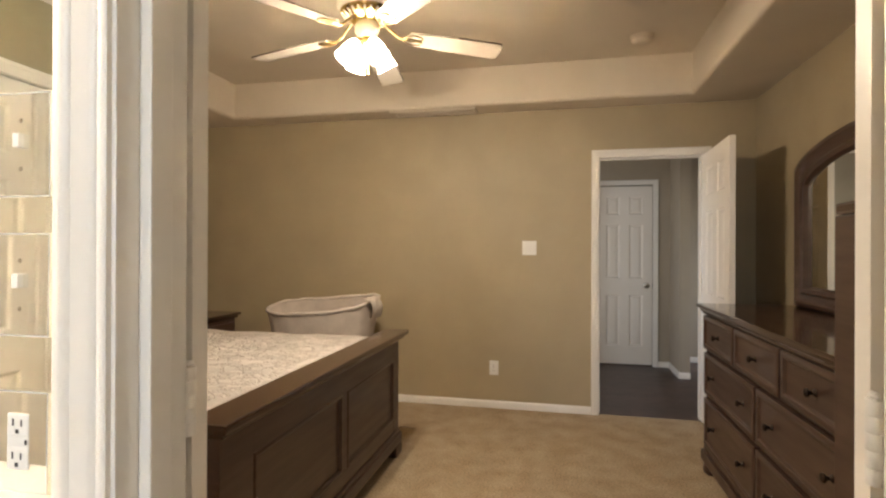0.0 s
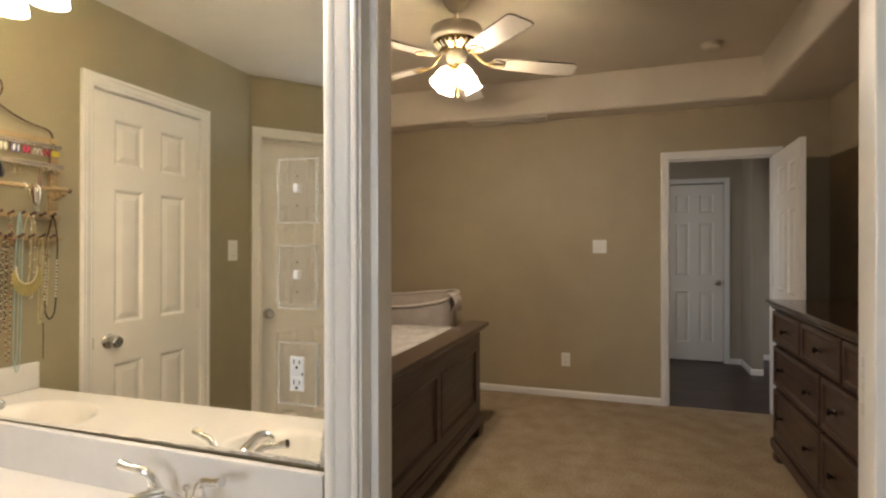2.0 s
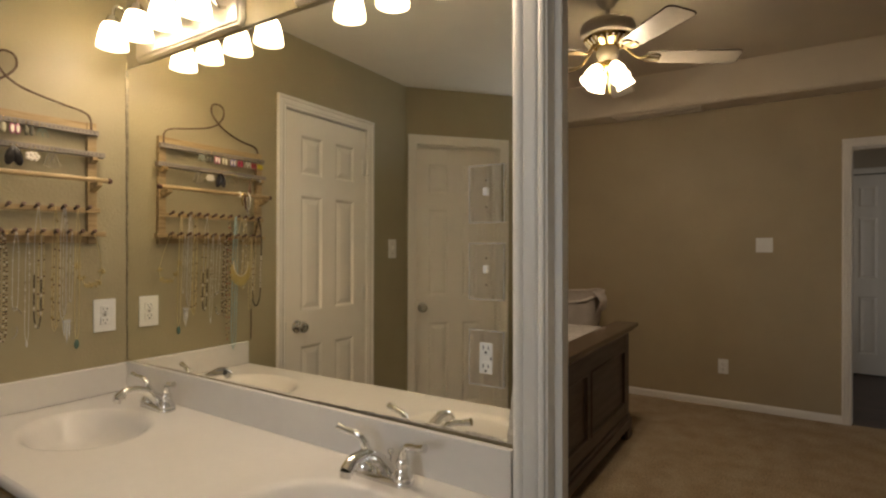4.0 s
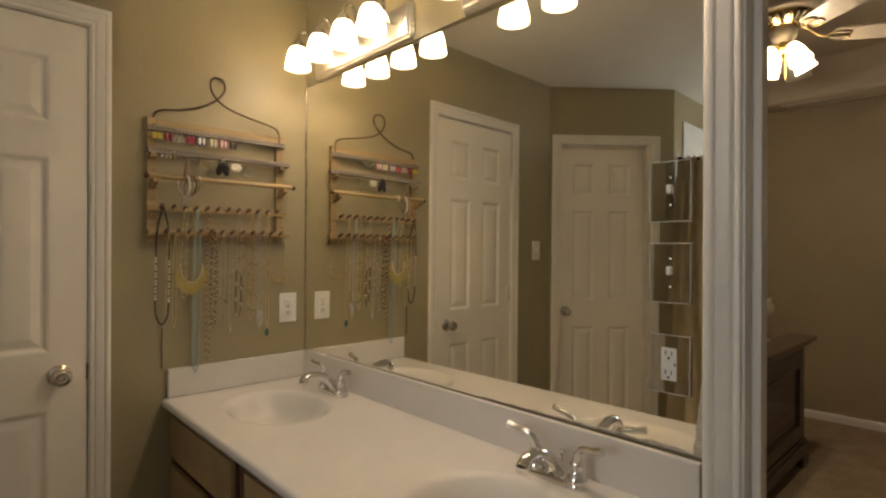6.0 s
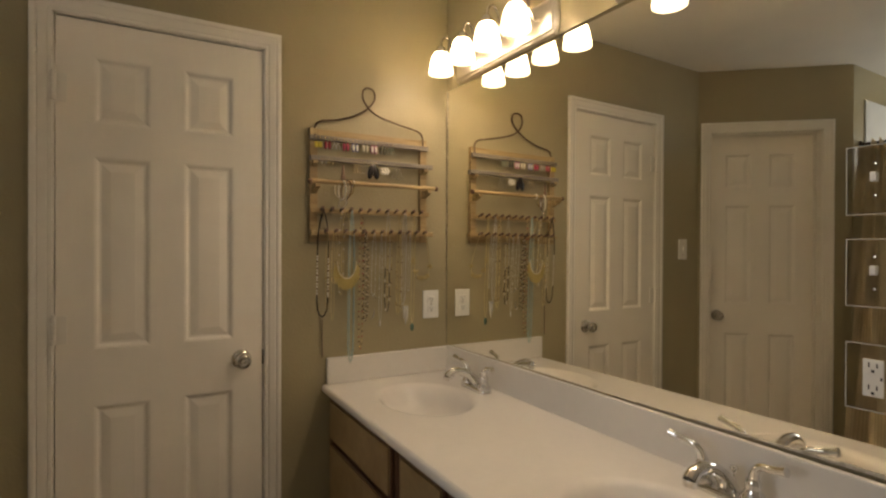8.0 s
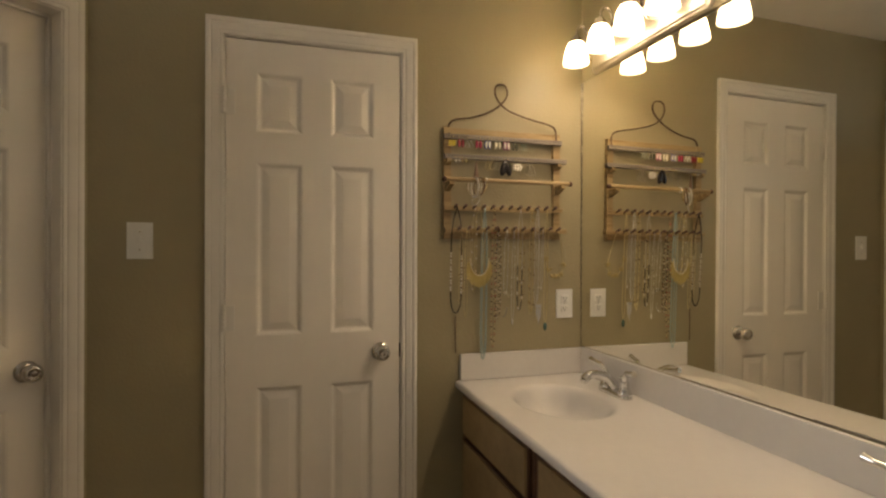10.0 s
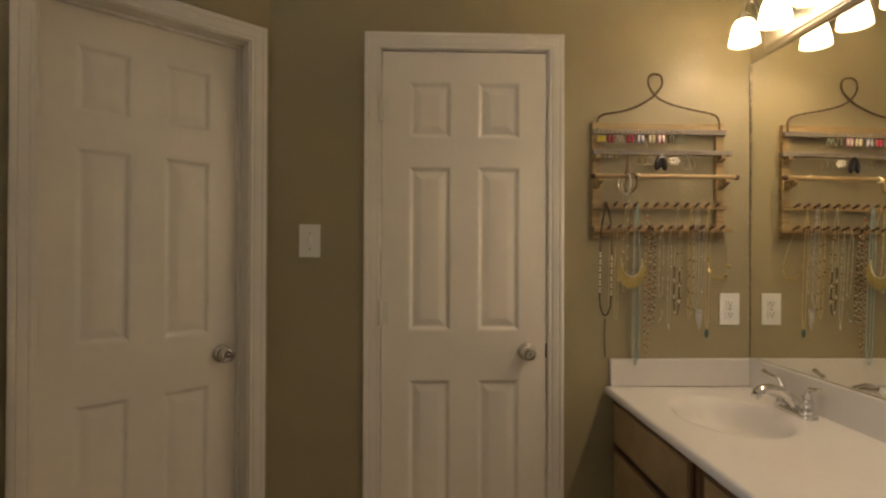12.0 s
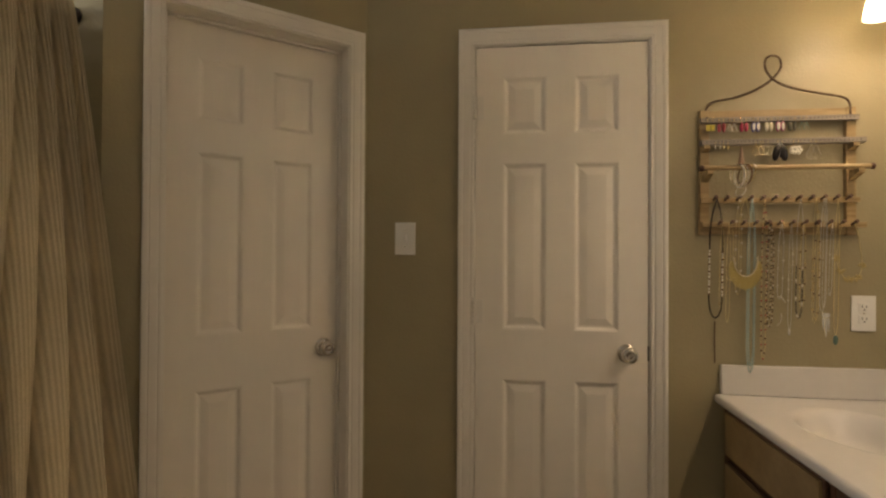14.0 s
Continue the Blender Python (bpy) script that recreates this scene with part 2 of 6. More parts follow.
# ---- shape helpers ----
def quad_box(bm, x0, x1, y0, y1, z0, z1, bevel=0.0):
    vs = [bm.verts.new((x, y, z)) for x in (x0, x1) for y in (y0, y1) for z in (z0, z1)]
    for f in ((0, 1, 3, 2), (4, 6, 7, 5), (0, 4, 5, 1), (2, 3, 7, 6), (0, 2, 6, 4), (1, 5, 7, 3)):
        bm.faces.new([vs[i] for i in f])
    if bevel:
        es = list({e for v in vs for e in v.link_edges})
        bmesh.ops.bevel(bm, geom=es, offset=bevel, segments=2, affect="EDGES", profile=0.6)
        flat = bm.faces.layers.int.get("flat") or bm.faces.layers.int.new("flat")
        for f in sorted(bm.faces, key=lambda f: -f.calc_area())[:6]:
            f[flat] = 1
    return bm


def boxes(*rows, bevel=0.0):
    bm = bmesh.new()
    for r in rows:
        b2 = bmesh.new()
        quad_box(b2, *r[:6], bevel=r[6] if len(r) > 6 else bevel)
        me = bpy.data.meshes.new("tmp")
        b2.to_mesh(me)
        bm.from_mesh(me)
        bpy.data.meshes.remove(me)
        b2.free()
    return bm


def lathe(bm, profile, segs=24, m=Matrix()):
    """Turns (radius, height) pairs round z, then moves by m."""
    rings = []
    for r, z in profile:
        if r < 1e-5:
            rings.append([bm.verts.new(m @ Vector((0, 0, z)))])
        else:
            rings.append([bm.verts.new(m @ Vector((r * math.cos(2 * math.pi * i / segs), r * math.sin(2 * math.pi * i / segs), z)))
                          for i in range(segs)])
    for a, b in zip(rings, rings[1:]):
        for i in range(segs):
            j = (i + 1) % segs
            if len(a) == 1 and len(b) == 1:
                continue
            if len(a) == 1:
                bm.faces.new((a[0], b[i], b[j]))
            elif len(b) == 1:
                bm.faces.new((a[i], a[j], b[0]))
            else:
                bm.faces.new((a[i], a[j], b[j], b[i]))
    return bm


def curve_points(keys, n=6):
    """Smooth points through the keys (Catmull-Rom)."""
    ks = [Vector(k) for k in keys]
    ks = [2 * ks[0] - ks[1], *ks, 2 * ks[-1] - ks[-2]]
    out = []
    for a, b, c, d in zip(ks, ks[1:], ks[2:], ks[3:]):
        for i in range(n):
            t = i / n
            out.append(0.5 * (2 * b + (c - a) * t + (2 * a - 5 * b + 4 * c - d) * t * t + (3 * b - 3 * c + d - a) * t ** 3))
    out.append(ks[-2])
    return out


def tube(bm, pts, radius, segs=8, close=False):
    """Round bar along the points; radius a number or one for each point."""
    pts = [Vector(p) for p in pts]
    rs = radius if isinstance(radius, (list, tuple)) else [radius] * len(pts)
    up, rings = None, []
    for i, p in enumerate(pts):
        d = (pts[min(i + 1, len(pts) - 1)] - pts[max(i - 1, 0)]).normalized()
        if up is None:
            up = d.orthogonal().normalized()
        up = (up - d * up.dot(d)).normalized()
        side = d.cross(up)
        rings.append([bm.verts.new(p + rs[i] * (up * math.cos(2 * math.pi * k / segs) + side * math.sin(2 * math.pi * k / segs)))
                      for k in range(segs)])
    for a, b in zip(rings, rings[1:]):
        for k in range(segs):
            j = (k + 1) % segs
            bm.faces.new((a[k], a[j], b[j], b[k]))
    bm.faces.new(rings[0][::-1])
    bm.faces.new(rings[-1])
    return bm


def ball(bm, c, r, sx=1, sy=1, sz=1, sub=1):
    bmesh.ops.create_icosphere(bm, subdivisions=sub, radius=r,
                               matrix=Matrix.Translation(c) @ Matrix.Diagonal((sx, sy, sz, 1)))
    return bm


def smooth_by_angle(me, angle=40):
    bm = bmesh.new()
    bm.from_mesh(me)
    bmesh.ops.recalc_face_normals(bm, faces=bm.faces)
    flat = bm.faces.layers.int.get("flat")
    for f in bm.faces:
        f.smooth = not (flat and f[flat])
    lim = radians(angle)
    for e in bm.edges:
        e.smooth = len(e.link_faces) == 2 and e.calc_face_angle(0) < lim
    bm.to_mesh(me)
    bm.free()


def mesh_of(name, bm, mat, angle=40):
    me = bpy.data.meshes.new(name)
    bm.to_mesh(me)
    bm.free()
    me.materials.append(mat)
    smooth_by_angle(me, angle)
    return me


def part(name, bm, mat, parent, label="", m=None):
    ob = new(name, bm if isinstance(bm, bpy.types.Mesh) else mesh_of(name, bm, mat))
    ob.parent = parent
    if m is not None:
        ob.matrix_basis = m
    return tagged(ob, label)


def thing(name, label, category, m=None, group="", kind=""):
    ob = new(name)
    ob.empty_display_size = 0.05
    if m is not None:
        ob.matrix_basis = m
    return tagged(ob, label, category, group, kind)


def solid(name, bm, mat, label, category, group="", kind="", m=None):
    ob = new(name, mesh_of(name, bm, mat))
    if m is not None:
        ob.matrix_basis = m
    return tagged(ob, label, category, group, kind)


def structure(name, bm, mat, label, category):
    return solid(name, bm, mat, label, category, kind="structure")


# ---- plan ----
CT = 0.775                 # worktop height
BATH_H, SOFFIT, TRAY = 2.42, 2.44, 2.74
JL, JR, HEAD = 1.708, 2.545, 2.045       # doorway between bath and bedroom
BED_X0, BED_X1, BED_Y0, BED_Y1 = -1.06, 3.65, 0.12, 3.82
AX, AY, BX, BY = 0.0, -1.825, 0.569, -2.457      # angled wall

# ---- structure ----
structure("wall_mirror_side", boxes((-1.18, JL - 0.02, 0.018, 0.06, 0, BATH_H), (-1.18, JL - 0.02, 0, 0.018, 0, 0.86), (-1.18, JL - 0.02, 0, 0.018, 2.0, BATH_H), (1.63, JL - 0.02, 0, 0.018, 0.86, 2.0), (-1.18, 0, 0, 0.018, 0.86, 2.0), (JL - 0.02, JR + 0.02, 0, 0.06, HEAD + 0.02, BATH_H),
          (JR + 0.02, 3.77, 0, 0.06, 0, BATH_H)), M_BATH, "olive-taupe painted bathroom wall behind the vanity mirror", "wall")
structure("wall_bedroom_south", boxes((-1.18, JL - 0.02, 0.062, 0.12, 0, SOFFIT), (JL - 0.02, JR + 0.02, 0.062, 0.12, HEAD + 0.02, SOFFIT),
          (JR + 0.02, 3.77, 0.062, 0.12, 0, SOFFIT)), M_BED, "beige painted bedroom wall with the bathroom doorway", "wall")
CY0, CY1 = -1.413, -0.780
structure("wall_closet", boxes((-0.12, 0, CY1, 0, 0, BATH_H), (-0.12, 0, CY0, CY1, 2.045, BATH_H), (-0.12, 0, AY - 0.05, CY0, 0, BATH_H)),
          M_BATH, "olive-taupe painted bathroom wall with a linen closet door", "wall")
structure("wall_closet_back", boxes((-0.7, -0.64, -1.6, -0.6, 0, BATH_H), (-0.64, -0.12, -1.6, -1.54, 0, BATH_H), (-0.64, -0.12, -0.66, -0.6, 0, BATH_H)), M_BATH, "plain inner wall of the closet", "wall")
WALL_L = math.hypot(BX - AX, BY - AY)
WALL_A = math.degrees(math.atan2(BY - AY, BX - AX))
M_ANGLE = pose(AX, AY, 0, 0, 0, WALL_A)       # x runs along the angled wall, +y into the room
AS0, AS1 = 0.072, 0.690
_w = structure("wall_angled", boxes((-0.0, AS0, -0.12, 0, 0, BATH_H), (AS0, AS1, -0.12, 0, 2.045, BATH_H), (AS1, WALL_L, -0.12, 0, 0, BATH_H)),
               M_BATH, "olive-taupe painted wall set at an angle round a door", "wall")
_w.matrix_basis = M_ANGLE
structure("wall_tub_end", boxes((BX - 0.12, BX, -3.5, BY, 0, BATH_H)), M_BATH, "olive-taupe painted wall at the end of the bathtub", "wall")
structure("wall_bath_south", boxes((BX - 0.12, 1.05, -3.62, -3.5, 0, BATH_H), (1.95, 2.9, -3.62, -3.5, 0, BATH_H),
          (1.05, 1.95, -3.62, -3.5, 0, 1.25), (1.05, 1.95, -3.62, -3.5, 2.15, BATH_H)), M_BATH, "olive-taupe painted wall behind the bathtub", "wall")
# Unseen closing wall; pale paint added to bounce light onto jamb and doors
structure("wall_bath_east", boxes((2.8, 2.92, -3.5, 0, 0, BATH_H)), M_CEIL, "unseen plain bathroom wall, made cream to bounce fill light", "wall")
structure("wall_water_closet", boxes((-1.2, -1.1, -3.4, -1.87, 0, BATH_H), (-1.1, 0.44, -3.5, -3.4, 0, BATH_H), (-1.2, -0.12, -1.87, -1.8, 0, BATH_H)), M_BATH, "plain inner wall behind the angled door", "wall")
structure("floor_bath", boxes((-1.2, 2.92, -3.62, 0.06, -0.08, -0.004)), M_GROUT, "grouted bathroom floor under beige tiles", "floor")
structure("ceiling_bath", boxes((-1.2, 2.92, -3.62, 0.0, BATH_H, BATH_H + 0.1)), M_CEIL, "off-white textured bathroom ceiling", "ceiling")
structure("floor_bedroom", boxes((BED_X0 - 0.12, BED_X1 + 0.12, 0.06, 3.84, -0.08, 0)), M_CARPET, "beige cut-pile carpet with soft traffic marks", "carpet")
structure("wall_bedroom_east", boxes((BED_X1, BED_X1 + 0.12, 0.12, 3.94, 0, SOFFIT)), M_BED, "beige painted bedroom wall behind the dresser", "wall")
DX0, DX1 = 2.505, 3.300
structure("wall_bedroom_north", boxes((BED_X0 - 0.12, DX0, BED_Y1, BED_Y1 + 0.12, 0, SOFFIT), (DX0, DX1, BED_Y1, BED_Y1 + 0.12, 2.055, SOFFIT),
          (DX1, BED_X1, BED_Y1, BED_Y1 + 0.12, 0, SOFFIT)), M_BED, "beige painted bedroom wall with the hall doorway", "wall")
WY0, WY1, WZ0, WZ1 = 0.35, 1.05, 0.7, 2.05
structure("wall_bedroom_west", boxes((BED_X0 - 0.12, BED_X0, 0.12, WY0, 0, SOFFIT), (BED_X0 - 0.12, BED_X0, WY1, BED_Y1, 0, SOFFIT),
          (BED_X0 - 0.12, BED_X0, WY0, WY1, 0, WZ0), (BED_X0 - 0.12, BED_X0, WY0, WY1, WZ1, SOFFIT)), M_BED, "beige painted bedroom wall with an unseen added window", "wall")


def tray_ceiling():
    """Dropped border with a rounded inner edge, and a raised middle."""
    ix0, ix1, iy0, iy1 = -0.56, 3.15, 0.37, 3.58
    ox0, ox1, oy0, oy1 = BED_X0 - 0.12, BED_X1 + 0.12, 0.062, 3.94
    r = 0.03
    prof = [(r, 0)] + [(r * (1 - math.sin(a)), r * (1 - math.cos(a))) for a in np.linspace(0.2, math.pi / 2, 6)] + [(0, 0.302)]
    bm = bmesh.new()
    loops = [[(ox0, oy0, SOFFIT), (ox1, oy0, SOFFIT), (ox1, oy1, SOFFIT), (ox0, oy1, SOFFIT)]]
    for o, h in prof:
        loops.append([(ix0 - o, iy0 - o, SOFFIT + h), (ix1 + o, iy0 - o, SOFFIT + h), (ix1 + o, iy1 + o, SOFFIT + h), (ix0 - o, iy1 + o, SOFFIT + h)])
    rings = [[bm.verts.new(p) for p in lp] for lp in loops]
    for a, b in zip(rings, rings[1:]):
        for i in range(4):
            bm.faces.new((a[i], a[(i + 1) % 4], b[(i + 1) % 4], b[i]))
    bm.faces.new(rings[-1])
    b2 = boxes((ox0, ox1, oy0, oy1, TRAY + 0.01, TRAY + 0.08))
    me = bpy.data.meshes.new("t")
    b2.to_mesh(me)
    bm.from_mesh(me)
    return structure("ceiling_bedroom", bm, M_TRAY, "cream tray ceiling with rounded inner edges", "ceiling")


tray_ceiling()
# hall
structure("floor_hall", boxes((1.6, 5.2, 3.84, 6.3, -0.08, -0.006)), M_HALLFLOOR, "dark hall floor under wooden planks", "floor")
structure("wall_hall_north", boxes((1.6, 2.62, 5.74, 5.86, 0, 2.5), (2.62, 3.26, 5.74, 5.86, 2.05, 2.5), (3.26, 3.42, 5.74, 5.86, 0, 2.5)), M_HALL, "taupe painted hall wall round a white door", "wall")
structure("wall_hall_stub", boxes((3.42, 3.52, 5.24, 5.86, 0, 2.5)), M_HALL, "taupe painted hall wall end", "wall")
structure("wall_hall_far", boxes((3.52, 5.2, 6.1, 6.22, 0, 2.5), (1.5, 1.6, 3.94, 4.1, 0, 2.5), (1.5, 1.6, 5.2, 5.86, 0, 2.5), (1.5, 1.6, 4.1, 5.2, 2.1, 2.5), (1.5, 1.6, 4.1, 5.2, 0, 0.6)), M_HALL, "taupe painted far hall wall", "wall")
structure("wall_hall_east", boxes((5.1, 5.2, 3.94, 4.3, 0, 2.5), (5.1, 5.2, 5.5, 6.1, 0, 2.5), (5.1, 5.2, 4.3, 5.5, 2.1, 2.5), (5.1, 5.2, 4.3, 5.5, 0, 0.6)), M_HALL, "taupe painted hall wall with a window opening", "wall")
structure("wall_hall_south", boxes((3.77, 5.2, 3.84, 3.94, 0, 2.5)), M_HALL, "taupe painted hall wall beside the bedroom", "wall")
structure("ceiling_hall", boxes((1.5, 5.2, 3.94, 6.22, 2.5, 2.6)), M_CEIL, "off-white textured hall ceiling", "ceiling")
structure("wall_hall_door_backing", boxes((2.5, 3.4, 5.95, 6.0, 0, 2.5)), M_HALL, "plain wall behind the hall door", "wall")

CASING = [(0.0, 0.0), (0.0, 0.007), (0.002, 0.009), (0.009, 0.0095), (0.0115, 0.0075), (0.014, 0.0105), (0.019, 0.0125), (0.027, 0.0135), (0.036, 0.0150),
          (0.0385, 0.0128), (0.041, 0.0165), (0.046, 0.0185), (0.054, 0.0185), (0.057, 0.0165), (0.057, 0.0)]


def casing(name, x0, x1, top, m, label, width=0.057):
    """Moulded door casing on three sides of an opening; x along the wall, +y proud of it."""
    bm = bmesh.new()
    k = width / 0.057
    rows = []
    for u, v in CASING:
        u *= k
        rows.append([bm.verts.new(p) for p in ((x0 - u, v, 0), (x0 - u, v, top + u), (x1 + u, v, top + u), (x1 + u, v, 0))])
    for a, b in zip(rows, rows[1:]):
        for i in range(3):
            bm.faces.new((a[i], a[i + 1], b[i + 1], b[i]))
    ob = structure(name, bm, M_TRIM, label, "door casing")
    ob.matrix_basis = m
    return ob


def jamb(name, x0, x1, top, depth, m, stop=None, label="glossy white painted door jamb"):
    """Jamb boards lining an opening, from y = 0 back to -depth, with a stop."""
    t = 0.018
    rows = [(x0 - t, x0, -depth, 0, 0, top + t, 0.002), (x1, x1 + t, -depth, 0, 0, top + t, 0.002), (x0, x1, -depth, 0, top, top + t, 0.002)]
    if stop:
        a, b, th = stop
        rows += [(x0, x0 + th, a, b, 0, top, 0.003), (x1 - th, x1, a, b, 0, top, 0.003), (x0 + th, x1 - th, a, b, top - th, top, 0.003)]
    ob = thing(name, label, "door jamb", m, kind="structure")
    for k, r in enumerate(rows):
        part("jamb_board" if k < 3 else "stop", boxes(r), M_TRIM, ob)
    return ob


def panel_mesh(w, h):
    """Moulded raised panel: slope in, groove, bevel up to the field; front faces -y at y = 0."""
    rings = [(0, 0), (0.006, 0.002), (0.014, 0.0095), (0.02, 0.0105), (0.044, 0.0035), (0.047, 0.003)]
    bm = bmesh.new()
    vs = [[bm.verts.new(p) for p in ((i, d, i), (w - i, d, i), (w - i, d, h - i), (i, d, h - i))] for i, d in rings]
    for a, b in zip(vs, vs[1:]):
        for k in range(4):
            bm.faces.new((a[k], a[(k + 1) % 4], b[(k + 1) % 4], b[k]))
    bm.faces.new(vs[-1])
    return mesh_of("panel", bm, M_DOOR, 12)


ROWS = [(0.215, 0.800), (0.983, 1.598), (1.706, 1.918)]


def knob_meshes():
    rose = lathe(bmesh.new(), [(0, 0.0), (0.033, 0.0), (0.034, 0.004), (0.030, 0.010), (0.018, 0.014), (0.0, 0.014)], 24, pose(0, 0, 0, 90))
    kn = lathe(bmesh.new(), [(0.0, 0.008), (0.012, 0.008), (0.011, 0.022), (0.016, 0.030), (0.026, 0.038), (0.0285, 0.050), (0.026, 0.060),
                             (0.020, 0.0648), (0.0175, 0.0650), (0.0165, 0.0590), (0.0095, 0.0585), (0.0085, 0.0635), (0.0, 0.0645)], 24, pose(0, 0, 0, 90))
    return mesh_of("rosette", rose, M_NICKEL), mesh_of("knob", kn, M_NICKEL)


ROSETTE, KNOB = knob_meshes()


def hinge_mesh():
    bm = boxes((-0.004, 0.030, -0.0015, 0.0015, -0.044, 0.044, 0.001))
    for k in range(5):
        z = -0.044 + k * 0.0176
        lathe(bm, [(0, z), (0.0078, z), (0.0084, z + 0.001), (0.0084, z + 0.0162), (0.0078, z + 0.0172), (0, z + 0.0172)], 10, pose(-0.004, -0.013, 0))
    lathe(bm, [(0, 0.044), (0.0045, 0.044), (0.006, 0.047), (0.004, 0.051), (0, 0.052)], 10, pose(-0.004, -0.013, 0))
    return mesh_of("hinge", bm, M_TRIM)


HINGE = hinge_mesh()


def six_panel_door(name, w, m, label, knob_x=None, hinge_x=None, hinges=(0.25, 1.05, 1.807), top=2.03, side=1):
    """Six-panel moulded door leaf; x across, front faces -y at y = 0, 35 mm thick."""
    d = thing(name, label, "door", m, kind="structure")
    st = 0.100 * (w / 0.61) ** 0.5
    pw = (w - 3 * st) / 2
    cols = [(st, st + pw), (2 * st + pw, 2 * st + 2 * pw)]
    zs = [0.012, *[z for r in ROWS for z in r], top]
    t = 0.035
    rows = [(0, st, 0, t, zs[0], top), (st + pw, 2 * st + pw, 0, t, zs[0], top), (w - st, w, 0, t, zs[0], top)]
    for a, b in zip(zs[0::2], zs[1::2]):
        for c0, c1 in cols:
            rows.append((c0, c1, 0, t, a, b))
    for k, r in enumerate(rows):
        part("stile" if k < 3 else "rail", boxes(r), M_DOOR, d)
    cache = {}
    for z0, z1 in ROWS:
        for c0, c1 in cols:
            key = round(z1 - z0, 4)
            if key not in cache:
                cache[key] = panel_mesh(pw, z1 - z0)
            part("panel", cache[key], None, d, m=pose(c0, 0, z0))
            part("panel", cache[key], None, d, m=pose(c1, t, z0, 0, 0, 180))
    if knob_x is not None:
        for y, rz in ((0, 0), (t, 180)):
            r = part("rosette", ROSETTE, None, d, "satin nickel knob rose", m=pose(knob_x, y, 0.907, 0, 0, rz))
            part("knob", KNOB, None, r, "satin nickel round door knob")
        ex = w if knob_x > w / 2 else 0
        part("latch_plate", boxes((ex - 0.002, ex + 0.0035, -0.0006, 0.026, 0.882, 0.934, 0.0004)), M_BRONZE, d, "dark bronze latch plate")
    if hinge_x is not None:
        for z in hinges:
            part("hinge", HINGE, None, d, "white painted butt hinge", m=pose(hinge_x, -0.001, z))
    return d


# linen closet door, in the wall x = 0
casing("trim_closet_casing", CY0, CY1, 2.04, pose(0, 0, 0, 0, 0, -90) @ Matrix.Diagonal((-1, 1, 1, 1)), "glossy white moulded casing of the closet door")
jamb("door_jamb_closet", CY0 + 0.004, CY1 - 0.004, 2.037, 0.12, pose(0, 0, 0, 0, 0, -90) @ Matrix.Diagonal((-1, 1, 1, 1)), (-0.055, -0.04, 0.011))
six_panel_door("door_closet", CY1 - CY0 - 0.014, pose(-0.002, CY0 + 0.007, 0, 0, 0, 90), "closed white six-panel linen closet door with a nickel knob",
               knob_x=0.545, hinge_x=0.0)
# angled door, set back in its jamb
casing("trim_angled_casing", AS0, AS1, 2.04, M_ANGLE, "glossy white moulded casing of the angled door")
jamb("door_jamb_angled", AS0 + 0.004, AS1 - 0.004, 2.037, 0.12, M_ANGLE, (-0.082, -0.062, 0.011))
six_panel_door("door_angled", AS1 - AS0 - 0.018, M_ANGLE @ pose(AS1 - 0.009, -0.083, 0, 0, 0, 180), "closed white six-panel door set back in its frame",
               knob_x=0.545)
# bath doorway: jamb, casing and two narrow leaves folded back into the bedroom
m_in = Matrix.Diagonal((1, -1, 1, 1))
casing("trim_bath_casing", JL - 0.006, JR + 0.006, HEAD + 0.006, m_in, "glossy white moulded casing of the bathroom doorway", 0.066)
casing("trim_bedroom_casing", JL - 0.006, JR + 0.006, HEAD + 0.006, pose(0, 0.12, 0), "glossy white moulded casing on the bedroom side")
jamb("door_jamb_bath", JL, JR, HEAD, 0.12, m_in, (-0.072, -0.034, 0.018))
# bedroom to hall doorway
casing("trim_hall_casing", DX0 + 0.018, DX1 - 0.018, 2.04, pose(0, BED_Y1, 0) @ Matrix.Diagonal((1, -1, 1, 1)), "white moulded casing of the hall doorway")
jamb("door_jamb_hall", DX0 + 0.02, DX1 - 0.02, 2.035, 0.12, pose(0, BED_Y1, 0) @ Matrix.Diagonal((1, -1, 1, 1)), (-0.06, -0.04, 0.011))
six_panel_door("door_bedroom", 0.735, pose(DX1 - 0.022, BED_Y1 - 0.012, 0, 0, 0, -92), "white six-panel bedroom door standing open against the dresser",
               knob_x=0.67, hinge_x=0.0)
casing("trim_hall_far_casing", 2.64, 3.24, 2.04, pose(0, 5.74, 0) @ Matrix.Diagonal((1, -1, 1, 1)), "white moulded casing of a hall door")
six_panel_door("door_hall", 0.60, pose(2.64, 5.765, 0), "closed white six-panel hall door with a round knob", knob_x=0.54, hinge_x=0.0)
for side, x, y, hx, hy in ((1, 1.672, 0.178, 1.670, 0.152), (-1, 2.586, 0.225, 2.588, 0.190)):
    d = six_panel_door("door_bath_leaf", 0.405, pose(x, y, 0) @ (pose(0, 0.035, 0, 0, 0, 180) if side > 0 else Matrix()),
                       "narrow white six-panel door leaf folded back towards the bedroom wall")
    for z in (0.25, 1.085, 1.85):
        part("hinge", HINGE, None, d, "white painted butt hinge",
             m=d.matrix_basis.inverted() @ pose(hx, hy, z, 0, 0, -90) @ Matrix.Diagonal((1, -side, 1, 1)) @ Matrix.Diagonal((1.4, 1, 1.15, 1)))


